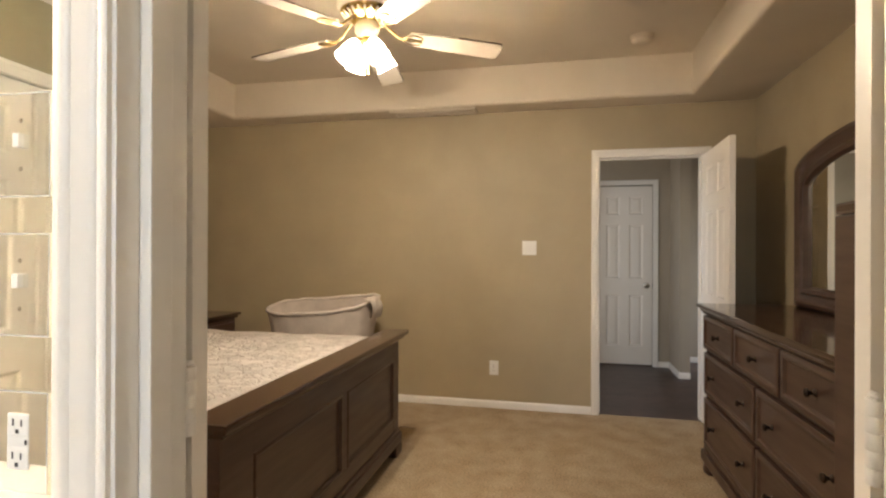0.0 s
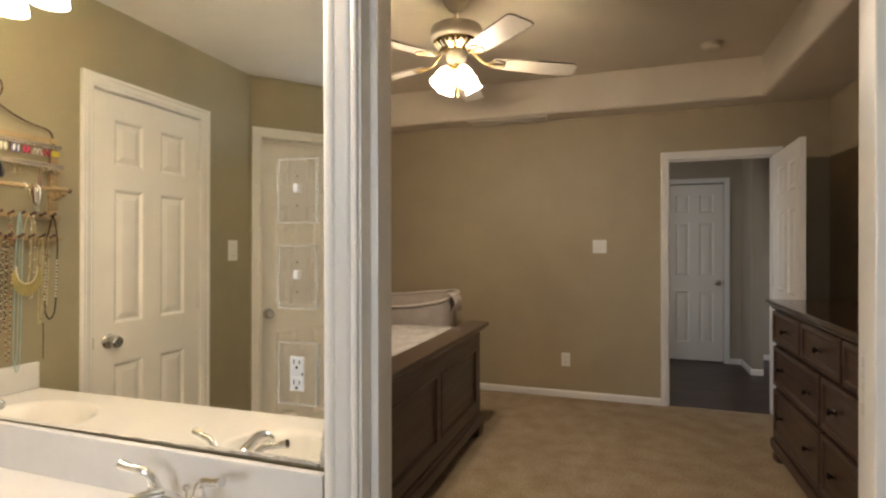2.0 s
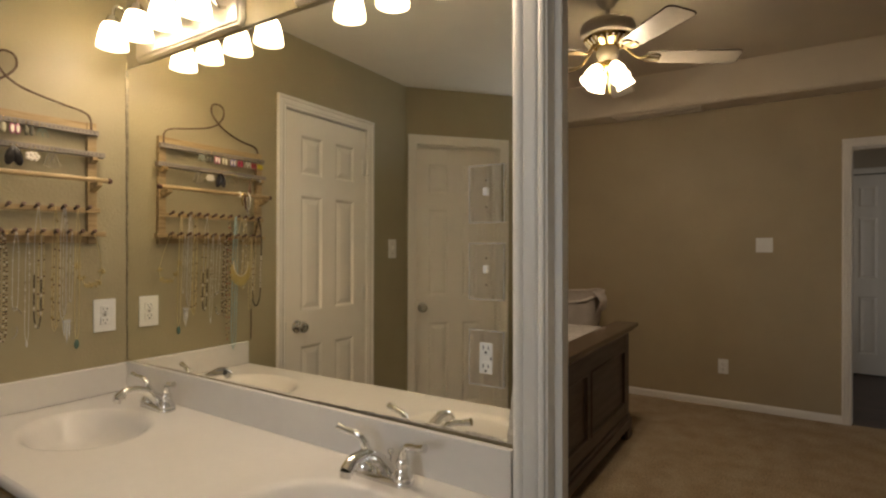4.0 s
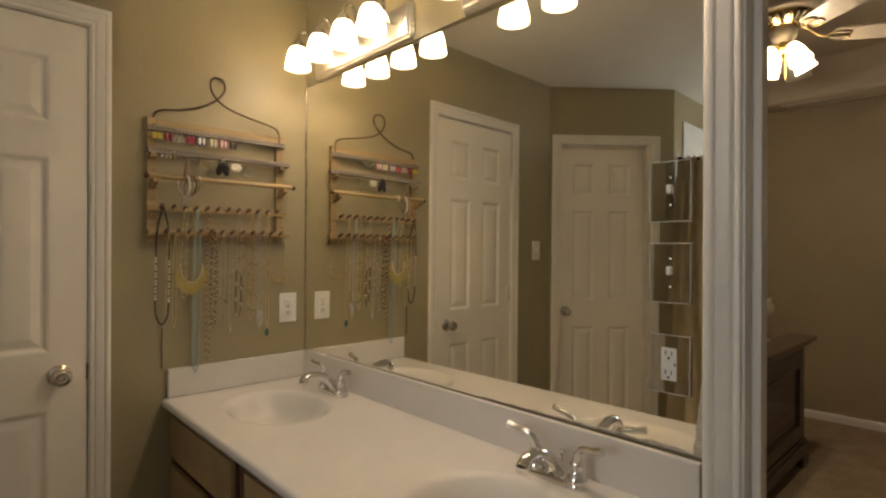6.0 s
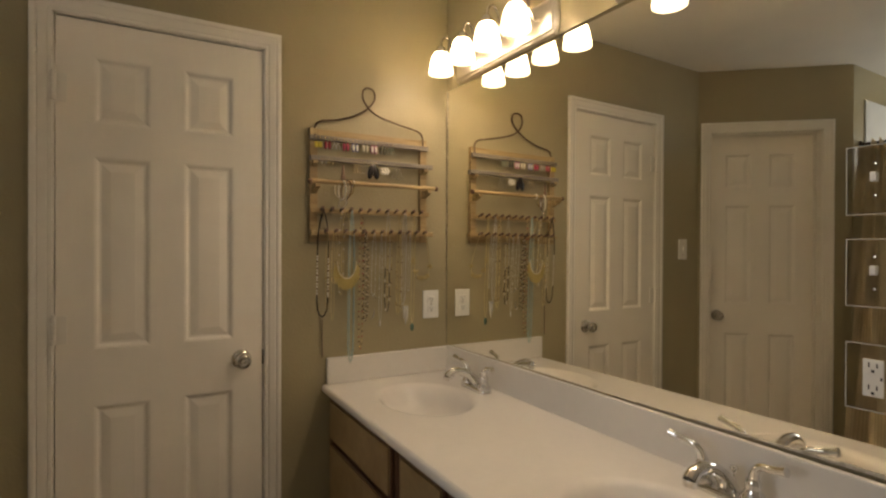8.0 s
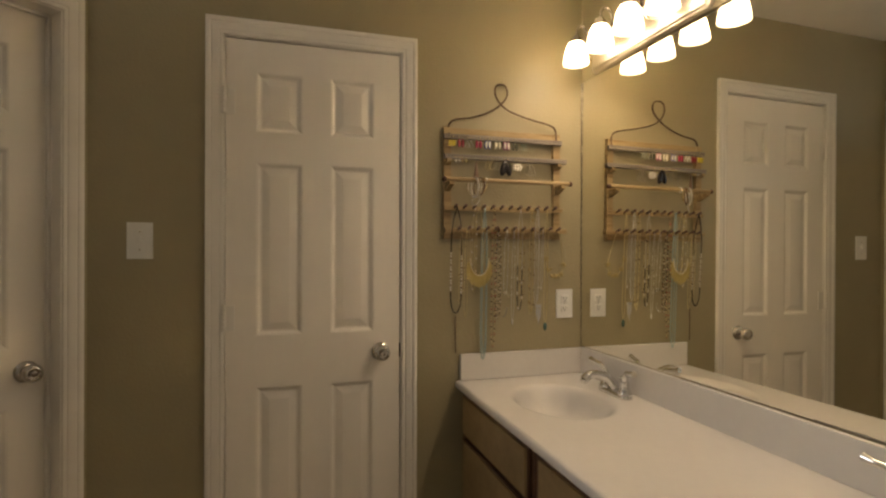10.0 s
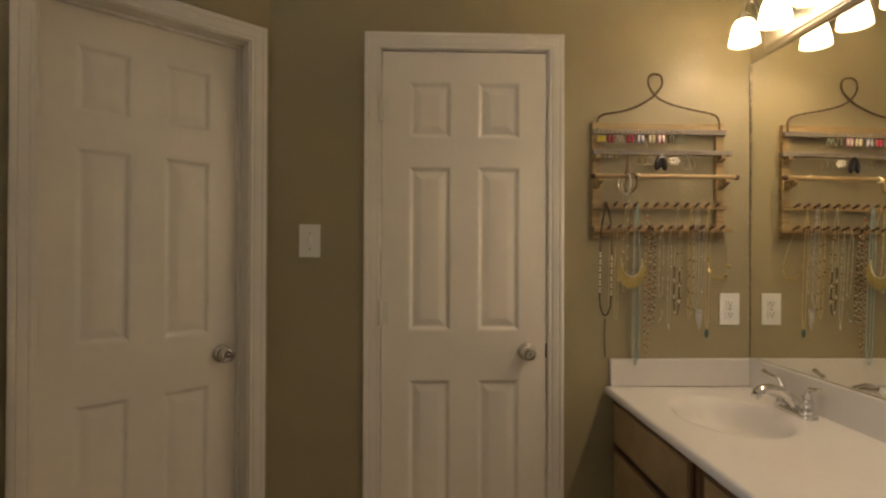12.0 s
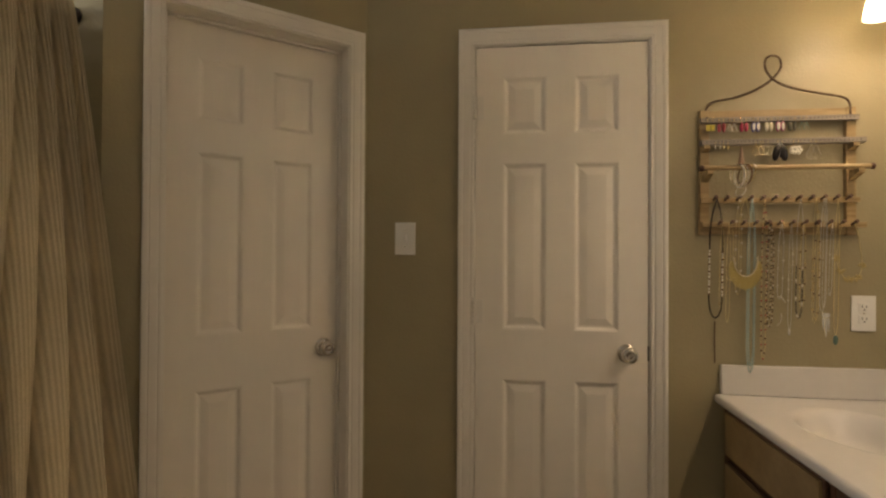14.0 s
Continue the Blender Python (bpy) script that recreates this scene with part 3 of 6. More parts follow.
def baseboard(name, a, b, side, label="white painted baseboard", h=0.060):
    """Baseboard from a to b on the floor; side: +1 thickens to the left of a->b."""
    ax, ay = a
    bx, by = b
    ln = math.hypot(bx - ax, by - ay)
    prof = [(0, 0), (0.013, 0), (0.013, h - 0.02), (0.009, h - 0.006), (0.005, h), (0, h)]
    bm = bmesh.new()
    ends = [[bm.verts.new((x, side * u, v)) for u, v in prof] for x in (0, ln)]
    for i in range(len(prof)):
        j = (i + 1) % len(prof)
        bm.faces.new((ends[0][i], ends[0][j], ends[1][j], ends[1][i]))
    bm.faces.new(ends[0])
    bm.faces.new(ends[1])
    ob = structure(name, bm, M_TRIM, label, "baseboard")
    ob.matrix_basis = pose(ax, ay, 0, 0, 0, math.degrees(math.atan2(by - ay, bx - ax)))
    return ob


baseboard("baseboard", (BED_X0, BED_Y1), (DX0 - 0.04, BED_Y1), -1)
baseboard("baseboard", (DX1 + 0.04, BED_Y1), (BED_X1, BED_Y1), -1)
baseboard("baseboard", (BED_X1, BED_Y1), (BED_X1, 0.12), -1)
baseboard("baseboard", (BED_X0, 0.12), (BED_X0, BED_Y1), -1)
baseboard("baseboard", (3.30, 5.74), (3.42, 5.74), -1)
baseboard("baseboard", (3.42, 5.74), (3.42, 5.24), -1)
baseboard("baseboard", (3.407, 5.24), (3.52, 5.24), -1)
baseboard("baseboard", (3.52, 6.1), (5.1, 6.1), -1)
baseboard("baseboard", (0, AY), (0, CY0 - 0.06), -1)
baseboard("baseboard", (0, CY1 + 0.06), (0, -0.56), -1)

# ---- bathroom ----
def sink_top():
    """One-piece worktop with two moulded oval bowls and a rolled front lip."""
    x0, x1, y0, y1 = 0.021, 1.632, -0.554, -0.019
    cx = (0.352, 1.335)
    cy, ra, rb = -0.292, 0.222, 0.172
    nx, ny = 162, 56
    bm = bmesh.new()
    grid = []
    for j in range(ny + 1):
        row = []
        y = y0 + (y1 - y0) * j / ny
        for i in range(nx + 1):
            x = x0 + (x1 - x0) * i / nx
            z = CT
            for c in cx:
                d = math.hypot((x - c) / ra, (y - cy) / rb)
                if d < 1:
                    e = min(1.0, (1 - d) / 0.34)
                    z = CT - 0.112 * (1 - d ** 2.4) ** 0.85 * e * e * (3 - 2 * e)
            row.append(bm.verts.new((x, y, z)))
        grid.append(row)
    for a, b in zip(grid, grid[1:]):
        for i in range(nx):
            bm.faces.new((a[i], a[i + 1], b[i + 1], b[i]))
    lip = [(0.0, 0.0), (-0.006, -0.002), (-0.010, -0.008), (-0.010, -0.022), (-0.006, -0.028), (0.002, -0.030), (0.03, -0.030)]
    rows = [[bm.verts.new((x, y0 + dy, CT + dz)) for x in (x0 - 0.018, x1)] for dy, dz in lip]
    for a, b in zip(rows, rows[1:]):
        bm.faces.new((a[0], a[1], b[1], b[0]))
    bm.faces.new([bm.verts.new(p) for p in ((x0 - 0.018, y0, CT), (x0, y0, CT), (x0, y1, CT), (x0 - 0.018, y1, CT))])
    return bm


top = thing("double_sink", "white cultured marble vanity worktop with two moulded oval bowls", "sink")
part("worktop", sink_top(), M_MARBLE, top)
part("backsplash", boxes((0.021, 1.632, -0.019, -0.001, CT - 0.002, 0.884, 0.004)), M_MARBLE, top)
part("side_splash", boxes((0.001, 0.0205, -0.548, -0.001, CT + 0.001, 0.880, 0.005)), M_MARBLE, top)
for c in (0.352, 1.335):
    dr = part("drain", lathe(bmesh.new(), [(0, 0), (0.013, 0), (0.022, 0.001), (0.024, 0.004), (0.02, 0.005), (0.013, 0.002), (0, 0.002)], 20,
                             pose(c, -0.292, CT - 0.1055)), M_CHROME, top, "chrome sink drain")


def faucet_parts():
    f = thing("faucet", "chrome two-lever centerset faucet on the vanity top", "faucet", pose(0.345, -0.075, CT), group="vanity faucets")
    bm = bmesh.new()
    prof = [(1.0, 0), (1.0, 0.006), (0.93, 0.012), (0.8, 0.016)]
    rings = []
    for s, z in prof:
        rings.append([bm.verts.new(((0.057 if math.cos(a) > 0 else -0.057) * (abs(math.cos(a)) > 1e-6) + 0.026 * s * math.cos(a), 0.026 * s * math.sin(a), z))
                      for a in np.linspace(0.065, 2 * math.pi + 0.065, 48, endpoint=False)])
    for a, b in zip(rings, rings[1:]):
        for i in range(48):
            bm.faces.new((a[i], a[(i + 1) % 48], b[(i + 1) % 48], b[i]))
    bm.faces.new(rings[-1])
    part("base_plate", bm, M_CHROME, f)
    sp = curve_points([(0, 0.008, 0.010), (0, -0.004, 0.034), (0, -0.032, 0.060), (0, -0.070, 0.076), (0, -0.104, 0.076), (0, -0.126, 0.060)], 6)
    rs = list(np.interp(np.linspace(0, 1, len(sp)), [0, 0.25, 0.55, 0.85, 1], [0.023, 0.017, 0.0135, 0.0150, 0.0165]))
    spout = part("spout", tube(bmesh.new(), sp, [float(r) for r in rs], 14), M_CHROME, f)
    part("aerator", lathe(bmesh.new(), [(0, 0), (0.0125, 0), (0.0140, 0.004), (0.0155, 0.014), (0, 0.014)], 16, pose(0, -0.128, 0.048, -14)), M_CHROME, spout)
    for s in (-1, 1):
        h = part("handle_base", lathe(bmesh.new(), [(0, 0.012), (0.025, 0.012), (0.026, 0.019), (0.021, 0.028), (0.0155, 0.037), (0.0155, 0.044),
                                                   (0.0165, 0.052), (0.012, 0.060), (0, 0.063)], 18, pose(s * 0.056, 0, 0)), M_CHROME, f)
        lv = curve_points([(s * 0.056, 0, 0.058), (s * 0.061, -0.003, 0.078), (s * 0.076, -0.008, 0.092), (s * 0.104, -0.014, 0.097), (s * 0.130, -0.018, 0.103)], 5)
        rl = list(np.interp(np.linspace(0, 1, len(lv)), [0, 0.3, 0.8, 1], [0.0115, 0.0085, 0.0080, 0.0100]))
        part("lever", tube(bmesh.new(), lv, [float(r) for r in rl], 10), M_CHROME, h)
    part("lift_rod", lathe(bmesh.new(), [(0, 0.016), (0.0025, 0.016), (0.0028, 0.046), (0.0065, 0.049), (0.0085, 0.055), (0.0070, 0.061), (0, 0.063)], 10, pose(0, 0.026, 0)), M_CHROME, f)
    return f


f1 = faucet_parts()
copy_thing(f1, pose(1.33, -0.075, CT))

# vanity cabinet units: frames, drawer fronts and doors
def vanity_unit(x0, x1, doors, label):
    c = thing("vanity_cabinet", label, "cabinet", pose(x0, -0.532, 0), group="vanity cabinets")
    w, top = x1 - x0, CT - 0.032
    part("body", boxes((0.0, 0.016, 0.012, 0.52, 0.09, 0.60), (w - 0.016, w, 0.012, 0.52, 0.09, 0.60), (0.016, w - 0.016, 0.012, 0.52, 0.09, 0.11),
                       (0.016, w - 0.016, 0.505, 0.52, 0.11, 0.60), (0.0, w, 0.07, 0.52, 0, 0.09)), M_OAK, c, "pickled oak carcass")
    part("face_frame", boxes((0, 0.04, 0, 0.012, 0.09, top, 0.001), (w - 0.022, w, 0, 0.012, 0.09, top, 0.001), (0.04, w - 0.022, 0, 0.012, top - 0.02, top, 0.001),
                             (0.04, w - 0.022, 0, 0.012, 0.09, 0.12, 0.001), (0.04, w - 0.022, 0, 0.012, 0.555, 0.585, 0.001)), M_OAKEDGE, c, "dark oak face frame")

    def front(nm, a, b, z0, z1):
        """Lipped front with darker worn edges round a flat field."""
        d = part(nm, boxes((a + 0.007, b - 0.007, -0.0195, -0.004, z0 + 0.007, z1 - 0.007, 0.003)), M_OAK, c)
        part("worn_edge", boxes((a, b, -0.012, -0.0005, z0, z1, 0.004)), M_OAKEDGE, d, "darker worn oak edge")
        return d
    front("drawer_front", 0.045, w - 0.022, 0.580, CT - 0.042)
    dw = (w - 0.067 - 0.006 * (doors - 1)) / doors
    for k in range(doors):
        a = 0.045 + k * (dw + 0.006)
        front("cabinet_door", a, a + dw, 0.108, 0.562)
    return c


for x0, x1, n in ((0.004, 0.634, 1), (0.638, 0.945, 1), (0.949, 1.628, 1)):
    vanity_unit(x0, x1, n, "pickled oak vanity cabinet with a drawer over a door")

# wall mirror
vm = thing("vanity_mirror", "large frameless wall mirror above the vanity backsplash", "mirror")
MTILT = pose(0, 0, 0.8865, -0.25, 0, 0.65) @ pose(0, 0, -0.8865)
part("glass", boxes((0.004, 1.626, -0.0055, -0.0005, 0.8842, 1.998)), M_MIRROR, vm, m=MTILT)
def tarnish(kind):
    """Thin dark foot line, and ragged grey silvering loss that grows towards the glass's corner."""
    bm = bmesh.new()
    rng = random.Random(4)
    if kind == "line":
        rows = [[(x, 0.8845), (x, 0.8845 + 0.0012 + 0.0006 * rng.random())] for x in np.linspace(0.006, 1.624, 160)]
    elif kind == "foot":
        rows = [[(x, 0.8858), (x, 0.8858 + (0.004 + 0.011 * ((x - 1.0) / 0.62) ** 2) * (0.55 + 0.5 * noise.noise(Vector((x * 26, 0, 1))) + 0.18 * rng.random()))] for x in np.linspace(1.02, 1.6, 130)]
    else:
        rows = [[(1.6255, z), (1.6255 - max(0.001, 0.026 * (1 - (z - 0.8858) / 0.19) ** 1.4 * (0.75 + 0.35 * noise.noise(Vector((z * 30, 3, 0))))), z)] for z in np.linspace(0.8858, 1.075, 60)]
    vs = [[bm.verts.new((x, -0.0062, z)) for x, z in r] for r in rows]
    for a, b in zip(vs, vs[1:]):
        bm.faces.new((a[0], b[0], b[1], a[1]))
    return bm
part("tarnished_edge", tarnish("line"), M_EDGE, vm, "dark tarnished bottom edge", m=MTILT)
part("silvering_loss", tarnish("foot"), M_TARNISH, vm, "ragged grey silvering loss", m=MTILT)
part("silvering_loss", tarnish("side"), M_TARNISH, vm, "ragged grey silvering loss", m=MTILT)
part("polished_edge", boxes((0.0008, 0.0030, -0.0065, -0.0005, 0.8865, 1.998)), M_EDGE, vm, "dull dark glass edge")


def wall_plate_bits(parent, kind, z=0.0):
    """Toggles, screws or sockets on a plate centred at the parent's origin, proud towards -y."""
    if kind == "toggle":
        part("toggle", boxes((-0.005, 0.005, -0.014, -0.004, -0.004, 0.014, 0.002)), M_PLATE, parent)
        part("toggle_frame", boxes((-0.0075, 0.0075, -0.0065, -0.004, -0.014, 0.014, 0.001)), M_PLATE, parent)
        for s in (-1, 1):
            part("screw", lathe(bmesh.new(), [(0, 0), (0.0032, 0), (0.003, 0.0012), (0, 0.0018)], 10, pose(0, -0.0055, s * 0.030, 90)), M_NICKEL, parent)
    else:
        if kind == "block":
            part("outlet_block", boxes((-0.0165, 0.0165, -0.0078, -0.004, -0.0345, 0.0345, 0.0015)), M_PLATE, parent)
            part("test_button", boxes((0.0115, 0.0145, -0.0086, -0.0077, -0.003, 0.003)), M_SLOT, parent)
        for s in (-1, 1):
            o = part("socket", boxes((-0.0165, 0.0165, -0.0085, -0.004, s * 0.0205 - 0.0145, s * 0.0205 + 0.0145, 0.003)), M_PLATE, parent)
            part("slots", boxes((-0.0075, -0.0052, -0.0089, -0.0084, s * 0.0205 - 0.001, s * 0.0205 + 0.008), (0.0052, 0.0075, -0.0089, -0.0084, s * 0.0205 - 0.001, s * 0.0205 + 0.007),
                                (-0.0025, 0.0025, -0.0089, -0.0084, s * 0.0205 - 0.010, s * 0.0205 - 0.005)), M_SLOT, o)
        part("screw", lathe(bmesh.new(), [(0, 0), (0.0032, 0), (0.003, 0.0012), (0, 0.0018)], 10, pose(0, -0.0055, 0, 90)), M_NICKEL, parent)


def mirrored_plate(z0, z1, kind, label, lean=(0, 0)):
    p = thing("mirrored_wall_plate", label, "wall plate", MTILT @ pose(1.5585, -0.0045, (z0 + z1) / 2, lean[0], 0, lean[1]), group="mirrored plates on the mirror")
    h, w = (z1 - z0) / 2, 0.0445
    part("mirrored_face", boxes((-w, w, -0.0066, -0.0012, -h, h)), M_MIRRORPLATE, p)
    e = 0.0016
    part("polished_rim", boxes((-w, w, -0.0072, -0.0067, h - e, h, 0.0002), (-w, w, -0.0072, -0.0067, -h, -h + e, 0.0002), (-w, -w + e, -0.0072, -0.0067, -h + e, h - e, 0.0002),
                               (w - e, w, -0.0072, -0.0067, -h + e, h - e, 0.0002)), M_RIM, p, "bright polished acrylic rim")
    wall_plate_bits(p, kind)
    return p


mirrored_plate(1.372, 1.502, "toggle", "mirrored acrylic switch plate with a white toggle on the mirror", (0.3, 0.5))
mirrored_plate(1.199, 1.327, "toggle", "mirrored acrylic switch plate with a white toggle on the mirror", (-0.3, 0.35))
p3 = mirrored_plate(1.006, 1.131, "block", "mirrored acrylic outlet plate with a white ground-fault outlet on the mirror", (-0.5, -0.5))


def white_plate(m, w, h, kind, label, name="wall_outlet"):
    p = thing(name, label, "switch" if "switch" in name else "outlet", m)
    part("plate", boxes((-w / 2, w / 2, -0.0055, -0.0005, -h / 2, h / 2, 0.002)), M_PLATE, p)
    if kind == "two_toggles":
        for sx in (-0.023, 0.023):
            part("toggle", boxes((sx - 0.005, sx + 0.005, -0.015, -0.004, -0.004, 0.014, 0.002)), M_PLATE, p)
            part("toggle_slot", boxes((sx - 0.006, sx + 0.006, -0.0062, -0.005, -0.013, 0.013)), M_PLATE, p)
    else:
        wall_plate_bits(p, kind)
    return p


EAST_FACE = pose(0, 0, 0, 0, 0, 90)      # -y of the part faces +x
white_plate(pose(0.0005, -0.086, 1.066) @ EAST_FACE, 0.076, 0.120, "outlet", "white duplex outlet beside the mirror")
white_plate(pose(0.0005, -1.671, 1.318) @ EAST_FACE, 0.078, 0.122, "toggle", "white light switch beside the closet door", "light_switch")
white_plate(pose(1.978, BED_Y1 - 0.0005, 1.322), 0.114, 0.114, "two_toggles", "white two-gang light switch on the bedroom wall", "light_switch")
white_plate(pose(1.692, BED_Y1 - 0.0005, 0.331), 0.074, 0.118, "outlet", "white duplex outlet low on the bedroom wall")


# vanity light bars
def light_bar(x0):
    b = thing("vanity_light", "brushed nickel four-light vanity bar with frosted glass shades", "wall lamp", pose(x0, 0, 2.066), group="vanity light bars")
    w = 0.625
    bm = bmesh.new()
    outline = [(0.0, -0.045), (0.012, -0.064), (w - 0.012, -0.064), (w, -0.045), (w, 0.045), (w - 0.012, 0.064), (0.012, 0.064), (0.0, 0.045)]
    rings = []
    for ins, y in ((0, -0.0005), (0, -0.010), (0.005, -0.016), (0.010, -0.017), (0.014, -0.022), (0.020, -0.024)):
        rings.append([bm.verts.new((min(max(x, ins), w - ins), y, max(min(z, 0.064 - ins), -0.064 + ins))) for x, z in outline])
    for a, c in zip(rings, rings[1:]):
        for i in range(8):
            bm.faces.new((a[i], a[(i + 1) % 8], c[(i + 1) % 8], c[i]))
    bm.faces.new(rings[-1])
    part("back_plate", bm, M_SATIN, b)
    for k in range(4):
        x = 0.068 + k * 0.163
        arm = curve_points([(x, -0.022, 0.0), (x, -0.050, -0.004), (x, -0.072, 0.022), (x, -0.080, 0.066), (x, -0.100, 0.094), (x, -0.122, 0.082), (x, -0.128, 0.048)], 5)
        a = part("arm", tube(bmesh.new(), arm, 0.0055, 8), M_NICKEL, b)
        part("socket_cup", lathe(bmesh.new(), [(0, 0.052), (0.014, 0.052), (0.021, 0.040), (0.0235, 0.026), (0.0235, 0.020), (0, 0.020)], 20, pose(x, -0.128, 0)), M_NICKEL, a)
        sh = part("shade", lathe(bmesh.new(), [(0.020, 0.030), (0.028, 0.026), (0.036, 0.012), (0.0425, -0.012), (0.0475, -0.036), (0.0500, -0.057),
                                               (0.0485, -0.0575), (0.046, -0.036), (0.041, -0.012), (0.0345, 0.009), (0.026, 0.024), (0.020, 0.028)], 28,
                                 pose(x, -0.128, 0)), M_SHADE, b, "frosted bell glass shade, lit")
        part("bulb", lathe(bmesh.new(), [(0, -0.012), (0.010, -0.010), (0.017, -0.004), (0.019, 0.002), (0.017, 0.008), (0.011, 0.014), (0.011, 0.022), (0, 0.022)], 16,
                           pose(x, -0.128, 0)), M_BULB, sh, "lit bulb")
        bulb(x0 + x, -0.128, 2.066 - 0.029, BULB_WATTS, radius=0.02)
    return b


light_bar(0.098)
light_bar(0.950)


# ---- jewelry rack ----
RX = 0.001
rack = thing("jewelry_rack", "pine wall jewelry rack with a bent wire hanger, hung with earrings", "jewelry rack", pose(RX, -0.38, 1.55))
def rk(y0, y1, z0, z1, x0=0.0, x1=0.018, bevel=0.0015):
    return boxes((x0, x1, y0 + 0.38, y1 + 0.38, z0 - 1.55, z1 - 1.55, bevel))
for y in (-0.603, -0.131):
    part("upright", rk(y - 0.015, y + 0.015, 1.332, 1.768), M_PINE, rack)
part("top_board", rk(-0.587, -0.147, 1.725, 1.766, 0.001, 0.016), M_PINE, rack)
part("bottom_board", rk(-0.587, -0.147, 1.334, 1.362, 0.001, 0.016), M_PINE, rack)
for z, y1, d in ((1.730, -0.114, 0.034), (1.651, -0.099, 0.046)):
    bar = part("slotted_bar", rk(-0.621, y1, z - 0.009, z + 0.009, 0.018, d), M_GREYBAR, rack, "grey-stained slotted earring bar")
    part("slots", boxes(*[(d - 0.0005, d + 0.0006, y + 0.38 - 0.0009, y + 0.38 + 0.0009, z - 1.55 - 0.003, z - 1.55 + 0.003) for y in np.arange(-0.605, y1 - 0.01, 0.0125)]), M_SLOT, bar)


def bracket(y, z, reach, drop):
    """Triangular pine bracket, deep at the upright and thin at its tip."""
    bm = bmesh.new()
    sides = [[bm.verts.new((a, y + 0.38 + w, z - 1.55 + b)) for a, b in ((0.018, 0), (reach, 0), (reach, -0.012), (0.018, -drop))] for w in (-0.009, 0.009)]
    bm.faces.new(sides[0])
    bm.faces.new(sides[1])
    for k in range(4):
        bm.faces.new((sides[0][k], sides[0][(k + 1) % 4], sides[1][(k + 1) % 4], sides[1][k]))
    return bm


for y in (-0.603, -0.131):
    part("bar_bracket", bracket(y, 1.642, 0.044, 0.022), M_PINE, rack)
    part("dowel_bracket", bracket(y, 1.5505, 0.074, 0.034), M_PINE, rack)
DOWX = 0.063
dow = part("dowel", tube(bmesh.new(), [(DOWX, -0.628 + 0.38, 0.0085), (DOWX, -0.097 + 0.38, 0.0085)], 0.0085, 12), M_PINE, rack, "round pine bracelet dowel")
for y in (-0.628, -0.094):
    part("finial", ball(bmesh.new(), (DOWX, y + 0.38, 0.0085), 0.011, sub=2), M_DARKPEG, dow, "dark turned end knob")
pegm = mesh_of("peg", tube(bmesh.new(), [(0, 0, 0), (0.018, 0, 0.006), (0.021, 0, 0.007), (0.028, 0, 0.009), (0.0285, 0, 0.009)], [0.0042, 0.0042, 0.0066, 0.0062, 0.003], 8), M_DARKPEG)
for z, y1, d, first in ((1.451, -0.110, 0.030, -0.578), (1.366, -0.097, 0.042, -0.567)):
    rail = part("peg_rail", rk(-0.619, y1, z - 0.009, z + 0.009, 0.018, d), M_PINE, rack)
    for k in range(12):
        part("peg", pegm, None, rail, m=pose(d, first + k * 0.0385 + 0.38, z - 1.55 + 0.002))
W3 = lambda y, z: (0.012, y + 0.38, z - 1.55)
wire = curve_points([W3(-0.597, 1.735), W3(-0.597, 1.772), W3(-0.575, 1.798), W3(-0.500, 1.812), W3(-0.430, 1.838), W3(-0.380, 1.872), W3(-0.352, 1.910),
                     W3(-0.356, 1.945), W3(-0.381, 1.954), W3(-0.404, 1.938), W3(-0.404, 1.902), W3(-0.378, 1.866), W3(-0.330, 1.840), W3(-0.240, 1.818),
                     W3(-0.160, 1.802), W3(-0.136, 1.780), W3(-0.134, 1.738)], 6)
wire = [p + Vector((0.006 * math.sin(i * 0.07) ** 2 + (0.006 if i > len(wire) / 2 else 0), 0, 0)) for i, p in enumerate(wire)]
part("wire_hanger", tube(bmesh.new(), wire, 0.0038, 8), M_WIRE, rack, "rusty bent wire hanger with a loop")
for y in (-0.597, -0.134):
    part("hanger_screw", ball(bmesh.new(), (0.020, y + 0.38, 0.188), 0.008, 0.6, 1, 1, 2), M_DARKPEG, rack)

JEWEL = {}
def gem(c, rough=0.2, metal=0.0):
    key = (c, rough, metal)
    if key not in JEWEL:
        JEWEL[key] = material("jewel_%d" % len(JEWEL), c, rough, metal, var=0.05, rough_var=0.02)
    return JEWEL[key]
GOLD, SILVER, TURQ, BLACK = (0.76, 0.61, 0.31), (0.70, 0.68, 0.64), (0.36, 0.52, 0.54), (0.025, 0.02, 0.018)
IVORY, PINK, RED, BROWN = (0.74, 0.70, 0.60), (0.60, 0.16, 0.30), (0.42, 0.03, 0.06), (0.12, 0.05, 0.03)

